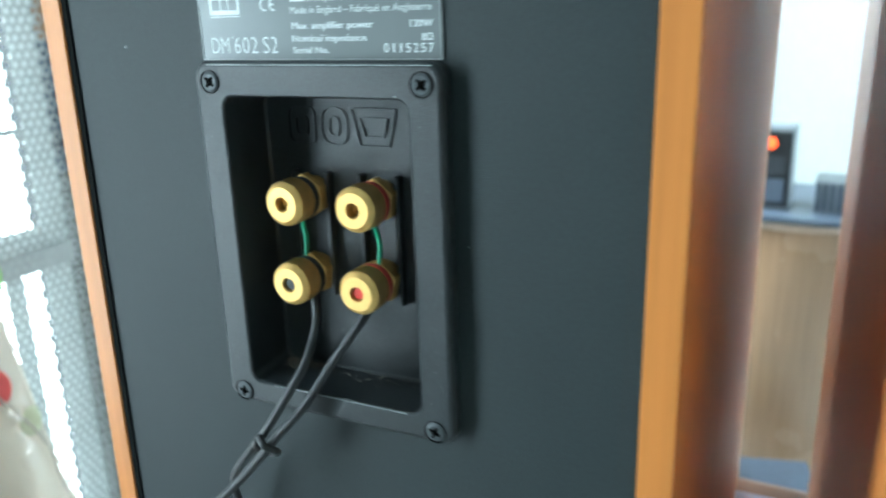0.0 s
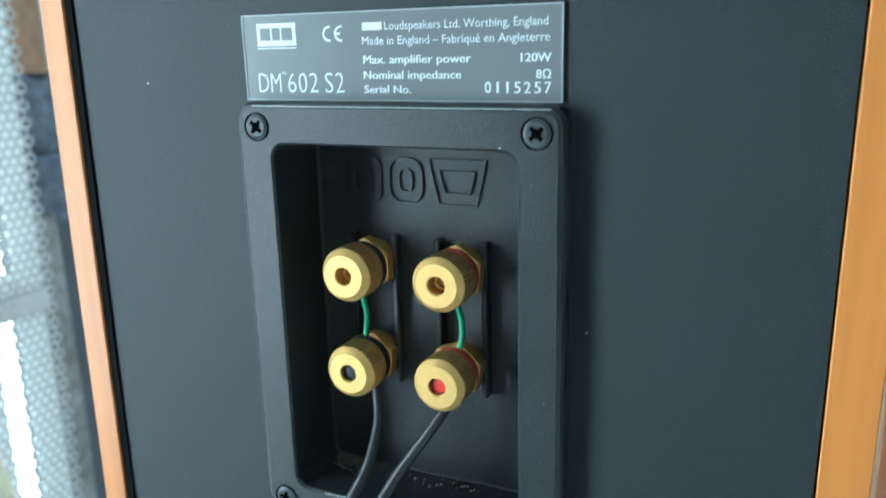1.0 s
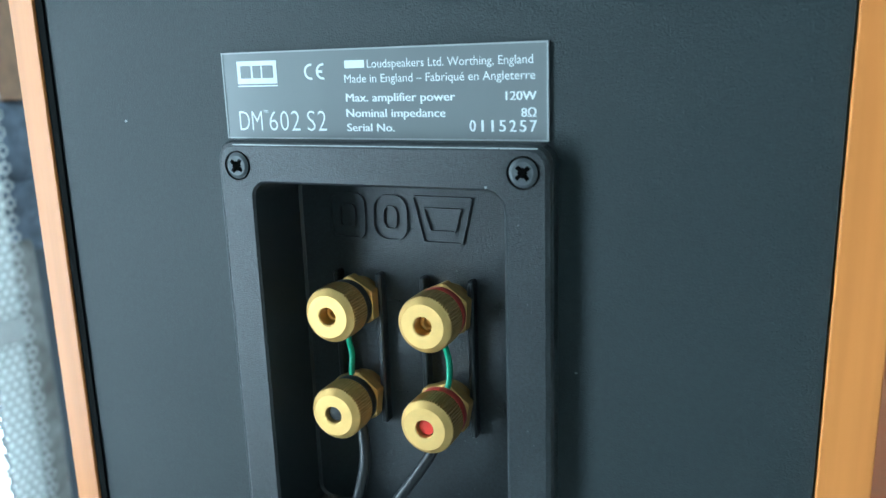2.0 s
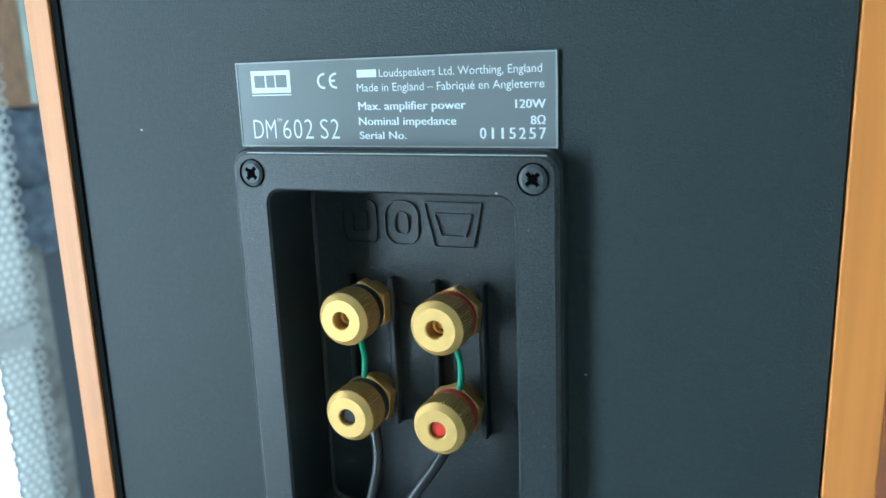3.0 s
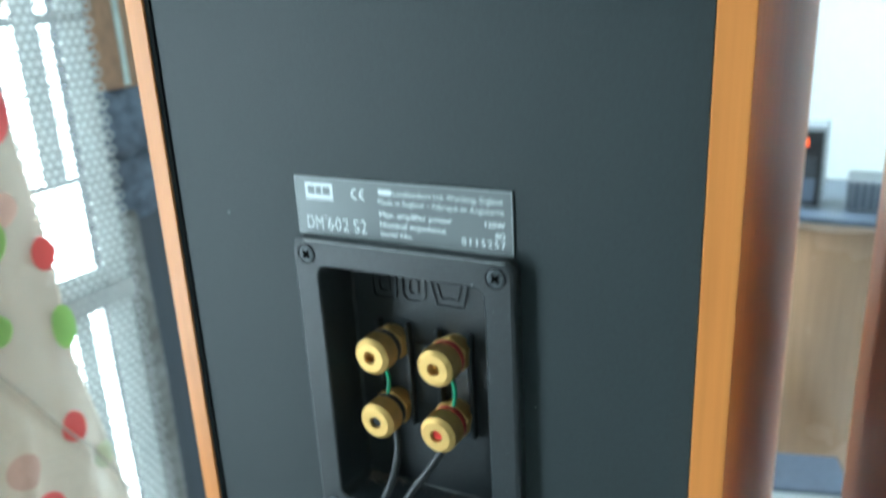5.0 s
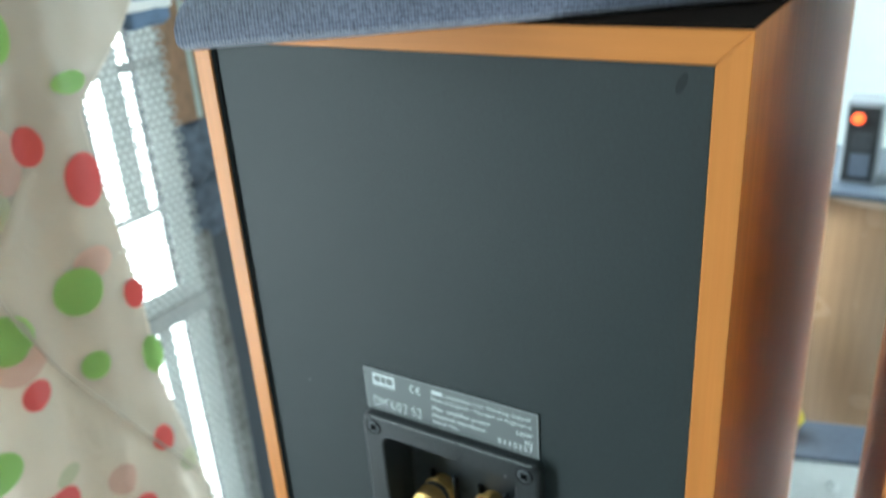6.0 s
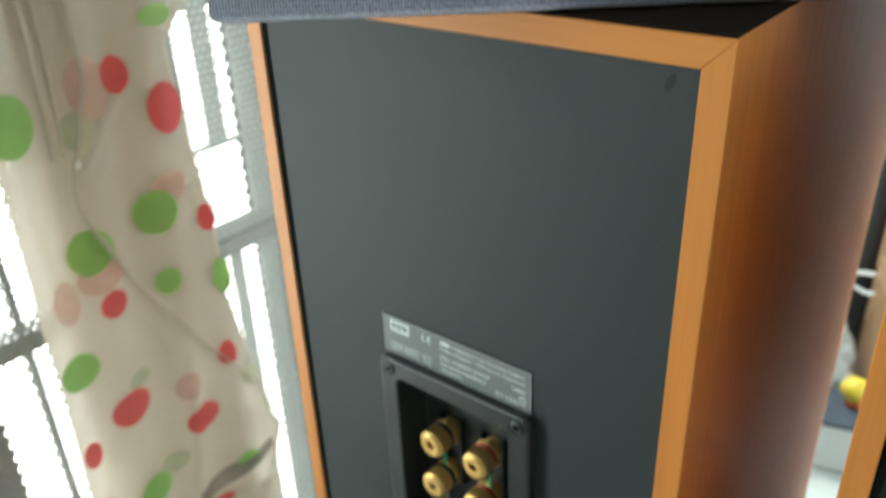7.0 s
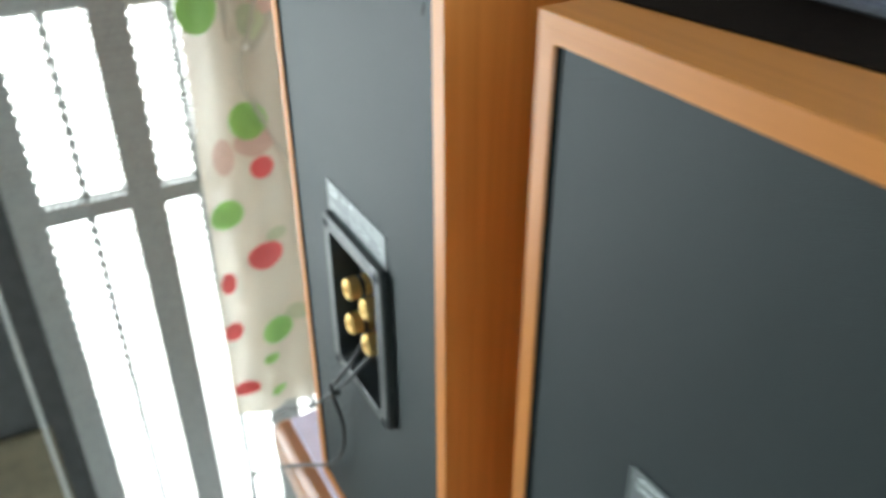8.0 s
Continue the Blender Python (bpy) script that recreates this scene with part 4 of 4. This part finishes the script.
# ---------- far end of the room ----------
drum = thing("drum_stand", -0.090, 2.185, FLOOR, "brown lacquered drum-shaped stand with a slate top board", "stand")
part("shell", upright([(0.0, 0.0), (0.180, 0.0), (0.186, 0.012), (0.186, 0.690), (0.0, 0.690)], 64), M_BROWN, drum, smooth=False)
part("top_rim", upright([(0.0, 0.690), (0.192, 0.690), (0.196, 0.695), (0.196, 0.706), (0.192, 0.710), (0.0, 0.710)], 64), M_RIM, drum, "pale wooden rim")
part("foot_rim", upright([(0.187, 0.0), (0.194, 0.003), (0.194, 0.014), (0.187, 0.016)], 64), M_RIM, drum)
part("tabletop", box(-0.215, 0.285, -0.205, 0.19, 0.711, 0.7255, 0.003), M_SLATE, drum, "dark slate grey top board")
for lx, ly in ((0.236, -0.165), (0.236, 0.15)):
    part("leg", upright([(0.0, 0.0), (0.020, 0.0), (0.023, 0.01), (0.021, 0.30), (0.025, 0.655), (0.019, 0.662), (0.018, 0.670), (0.026, 0.680), (0.028, 0.692), (0.024, 0.711), (0.0, 0.711)], 24), M_BROWN, drum, at=pose(lx, ly, 0), smooth=True)

monitor = thing("monitor_box", -0.150, 2.05, 0.586, "small grey box with a black front and a glowing orange light", "device")
part("case", box(-0.040, 0.040, 0.0, 0.09, 0.0, 0.200, 0.004), M_GREYPL, monitor)
part("front_panel", box(-0.034, 0.034, -0.004, 0.002, 0.008, 0.188, 0.002), M_BLACK, monitor, "black front panel")
part("indicator", lathe([(0.0, -0.010), (0.011, -0.010), (0.013, -0.006), (0.013, -0.003)], 24), M_LED, monitor, "glowing orange indicator", at=pose(-0.012, 0, 0.160))
part("screen", box(-0.018, 0.024, -0.007, -0.003, 0.020, 0.075, 0.001), M_SLATE, monitor, "grey glossy screen")
part("screen", box(-0.018, 0.024, -0.007, -0.003, 0.085, 0.125, 0.001), M_DARK, monitor)
vent = thing("ribbed_box", 0.006, 2.06, 0.586, "low grey ribbed plastic box on the slate board", "box")
part("body", box(-0.065, 0.085, 0.0, 0.10, 0.0, 0.075, 0.003), M_GREYPL, vent)
for k in range(9):
    part("fin", box(-0.062 + k * 0.016, -0.054 + k * 0.016, -0.005, 0.003, 0.006, 0.070, 0.001, 1), M_SLATE, vent)

case = thing("storage_box", -0.205, 1.72, FLOOR, "white plastic box with a slate grey lid on the floor", "box", rz=16)
part("body", box(-0.16, 0.24, -0.01, 0.13, 0.0, 0.135, 0.008), M_WHITEPL, case)
part("lid", box(-0.165, 0.245, -0.015, 0.135, 0.135, 0.15, 0.004), M_SLATE, case, "slate grey lid")
part("knob", upright([(0.0, 0.0), (0.012, 0.0), (0.014, 0.01), (0.0, 0.02)], 20), M_WHITEPL, case, at=pose(0.13, -0.01, 0.07, 90))
toy = thing("toy", -0.200, 1.80, 0.010, "small yellow and orange plastic toy on the grey lid", "toy")
part("body", upright([(0.0, 0.02), (0.026, 0.022), (0.036, 0.042), (0.030, 0.062), (0.012, 0.074), (0.0, 0.076)], 28), M_YELLOW, toy, smooth=True)
part("base", upright([(0.0, 0.0), (0.018, 0.0), (0.02, 0.012), (0.014, 0.024), (0.0, 0.024)], 24), M_ORANGE, toy, smooth=True)
bag = thing("black_bag", -0.40, 2.25, FLOOR, "tall black fabric bag beside the drum-shaped stand", "bag")
bb = box(-0.14, 0.13, -0.10, 0.15, 0.0, 0.66, 0.04, 4)
bmesh.ops.subdivide_edges(bb, edges=list(bb.edges), cuts=2, use_grid_fill=True)
for v in bb.verts:
    v.co += 0.012 * noise.noise_vector(v.co * 9)
part("body", bb, M_DARK, bag, smooth=True)
ringp = [(0.05 * math.cos(a), -0.125 + 0.01 * math.sin(2 * a), 0.31 + 0.028 * math.sin(a)) for a in np.linspace(0, 2 * math.pi, 13)]
part("handle", tube(ringp, 0.006), M_WHITEPL, bag, "white ring handle", at=pose(0.11, 0, 0), smooth=True)

# ---------- between the grille and the loudspeaker ----------
# plain dark leaf in place of a reflective glass door
structure("door_1", box(-0.815, -0.792, 0.590, 1.12, FLOOR, WIN_Z1, 0.004), M_DOOR_DARK, "dark blue-grey door leaf standing in for dark glass", "door")


def soft_block(x0, x1, y0, y1, z0, z1, r, amp, freq, cuts=4):
    """Sagging stuffed shape: rounded block with creases."""
    q = box(x0, x1, y0, y1, z0, z1, r, 3)
    bmesh.ops.subdivide_edges(q, edges=list(q.edges), cuts=cuts, use_grid_fill=True)
    for v in q.verts:
        v.co += amp * noise.noise_vector(v.co * freq)
    return q


# added blocks imitate the blurred grey, blue-grey and brown patches in that glass
sack = thing("sack", -0.770, 0.600, FLOOR, "grey soft block standing in for a blurred patch in dark glass", "sack")
on(sack, "body", soft_block(-0.789, -0.752, 0.580, 0.622, FLOOR, 0.925, 0.012, 0.007, 14), mat("patch_grey", (0.15, 0.155, 0.15), 0.6, 0, (60, 60, 60), 0.35, 14, 0.4, 300, tint=(0.06, 0.055, 0.045)), smooth=True)
mid_patch = thing("blue_grey_patch", -0.770, 0.615, 0.915, "dark blue-grey soft blocks standing in for a blurred patch in dark glass", "cloth")
M_BLUEGREY = mat("patch_blue_grey", (0.075, 0.098, 0.130), 0.85, 0, (70, 70, 70), 0.5, 24, 0.4, 400, tint=(0.028, 0.036, 0.046))
on(mid_patch, "fold", soft_block(-0.790, -0.752, 0.580, 0.668, 0.905, 0.985, 0.018, 0.011, 30, 4), M_BLUEGREY, smooth=True)
on(mid_patch, "fold", soft_block(-0.790, -0.754, 0.580, 0.664, 0.975, 1.062, 0.018, 0.010, 34, 4), M_BLUEGREY, smooth=True)
carton = thing("carton", -0.770, 0.626, 1.057, "brown block standing in for a blurred patch in dark glass", "carton")
M_PATCH_BROWN = mat("patch_brown", (0.24, 0.135, 0.075), 0.8, 0, (60, 200, 60), 0.25, 9, 0.1, 300, tint=(0.13, 0.085, 0.055))
on(carton, "body", box(-0.790, -0.752, 0.584, 0.668, 1.057, 1.335, 0.002, 1), M_PATCH_BROWN)
on(carton, "flap", box(-0.7895, -0.7525, 0.5845, 0.6250, 1.3352, 1.3375), M_PATCH_BROWN)
on(carton, "flap", box(-0.7895, -0.7525, 0.6260, 0.6675, 1.3352, 1.3375), M_PATCH_BROWN)
on(carton, "tape", box(-0.7518, -0.7512, 0.628, 0.636, 1.060, 1.334), mat("patch_grey_green", (0.30, 0.36, 0.33), 0.4), "pale grey-green strip standing in for a blurred streak")

# ---------- beside the window ----------
structure("baseboard", box(WALL_X, WALL_X + 0.012, -2.55, WIN_Y0 - 0.03, FLOOR, 0.52, 0.002, 1), M_OLIVE, "olive brown board along the foot of the wall", "trim")
rod = tagged(part("pull_rod", upright([(0.0, FLOOR), (0.0027, FLOOR), (0.0027, 2.3), (0.0, 2.3)], 14), M_WHITEPL, at=pose(-0.722, -0.0245, 0)), "thin white pull rod hanging beside the window", "rod")

# ---------- small marks on the first loudspeaker's back ----------
sm = bmesh.new()
ring = [sm.verts.new((-0.0521 + 0.0016 * math.cos(a) + 0.0011 * math.sin(a), SP_Y + 0.00143, 1.2320 + 0.0034 * math.sin(a))) for a in np.linspace(0, 2 * math.pi, 16, endpoint=False)]
sm.faces.new(ring)
on(speaker, "scuff", sm, mat("matt_black_scuff", (0.012, 0.015, 0.016), 0.75, 0, (900, 900, 900), 0.3, 60, spec=0.35), "small dark oval scuff")
for x, z, r in ((-0.2279, 1.0746, 0.0005), (-0.0960, 1.0158, 0.0004), (-0.1022, 1.0374, 0.0004)):
    sp = bmesh.new()
    sp.faces.new([sp.verts.new((x + r * math.cos(a), SP_Y + 0.00143, z + 0.7 * r * math.sin(a))) for a in np.linspace(0, 2 * math.pi, 8, endpoint=False)])
    on(speaker, "speck", sp, M_LABEL)

# ---------- small things at the edges ----------
cap = thing("folded_cloth", -0.728, 0.560, 1.178, "folded blue and white cloth tucked on the window grille", "cloth")
cp = box(-0.012, 0.012, -0.028, 0.030, 0.0, 0.05, 0.008, 3)
bmesh.ops.subdivide_edges(cp, edges=list(cp.edges), cuts=2, use_grid_fill=True)
for v in cp.verts:
    v.co += 0.004 * noise.noise_vector(v.co * 60)
part("blue_fold", cp, mat("dusty_blue_cloth", (0.12, 0.19, 0.30), 0.8, 0, (80, 80, 80), 0.2, 20, 0.3, 400), cap, smooth=True)
part("white_band", box(-0.014, 0.014, -0.029, 0.031, 0.018, 0.030, 0.003), M_WHITEPL, cap, "white band")
packet = thing("printed_packet", -0.7695, 0.240, 1.072, "small packet printed in yellow, orange and blue behind the perforated sheet", "packet")
on(packet, "wrapper", box(-0.7708, -0.7690, 0.196, 0.286, 1.072, 1.190, 0.0006, 1), mat("cream_printed_film", (0.70, 0.66, 0.55), 0.4, 0, (60, 60, 60), 0.2, 30), smooth=False)
for y, z, w, h, m in ((0.212, 1.100, 0.022, 0.016, M_YELLOW), (0.252, 1.094, 0.030, 0.018, M_ORANGE), (0.228, 1.128, 0.026, 0.020, M_ORANGE), (0.262, 1.132, 0.022, 0.024, M_YELLOW), (0.268, 1.112, 0.016, 0.012, M_SLATE), (0.212, 1.160, 0.022, 0.020, M_YELLOW)):
    on(packet, "print", box(-0.7688, -0.7684, y - w / 2, y + w / 2, z - h / 2, z + h / 2), m)
pb = bmesh.new()
bmesh.ops.create_icosphere(pb, subdivisions=4, radius=0.1)
for v in pb.verts:
    d = 1 + 0.35 * noise.noise(v.co * 22) + 0.12 * noise.noise(v.co * 60)
    v.co = Vector((v.co.x * 0.75 * d, v.co.y * 0.6 * d, max(-0.1, v.co.z * 1.15 * d)))
tagged(part("plastic_bag", pb, M_WHITEPL, at=pose(-0.34, 2.04, FLOOR + 0.1)), "crumpled white plastic bag on the floor", "bag")

# ---------- low things behind the stand ----------
chest = thing("low_box", 0.145, 2.62, FLOOR, "low dark box on the floor by the wall", "box")
part("body", box(-0.06, 0.16, 0.0, 0.18, 0.0, 0.115, 0.006), M_DARK, chest)
part("lid", box(-0.063, 0.163, -0.003, 0.183, 0.115, 0.130, 0.004), M_BLACK, chest)
ball = thing("blue_bundle", 0.12, 2.42, FLOOR, "small crumpled blue plastic bundle on the floor", "bundle")
part("body", soft_block(-0.035, 0.05, -0.03, 0.04, 0.0, 0.085, 0.02, 0.008, 50, 2), mat("bright_blue_plastic", (0.05, 0.22, 0.62), 0.35, 0, (80, 80, 80), 0.2, 20, 0.2, 200), ball, smooth=True)
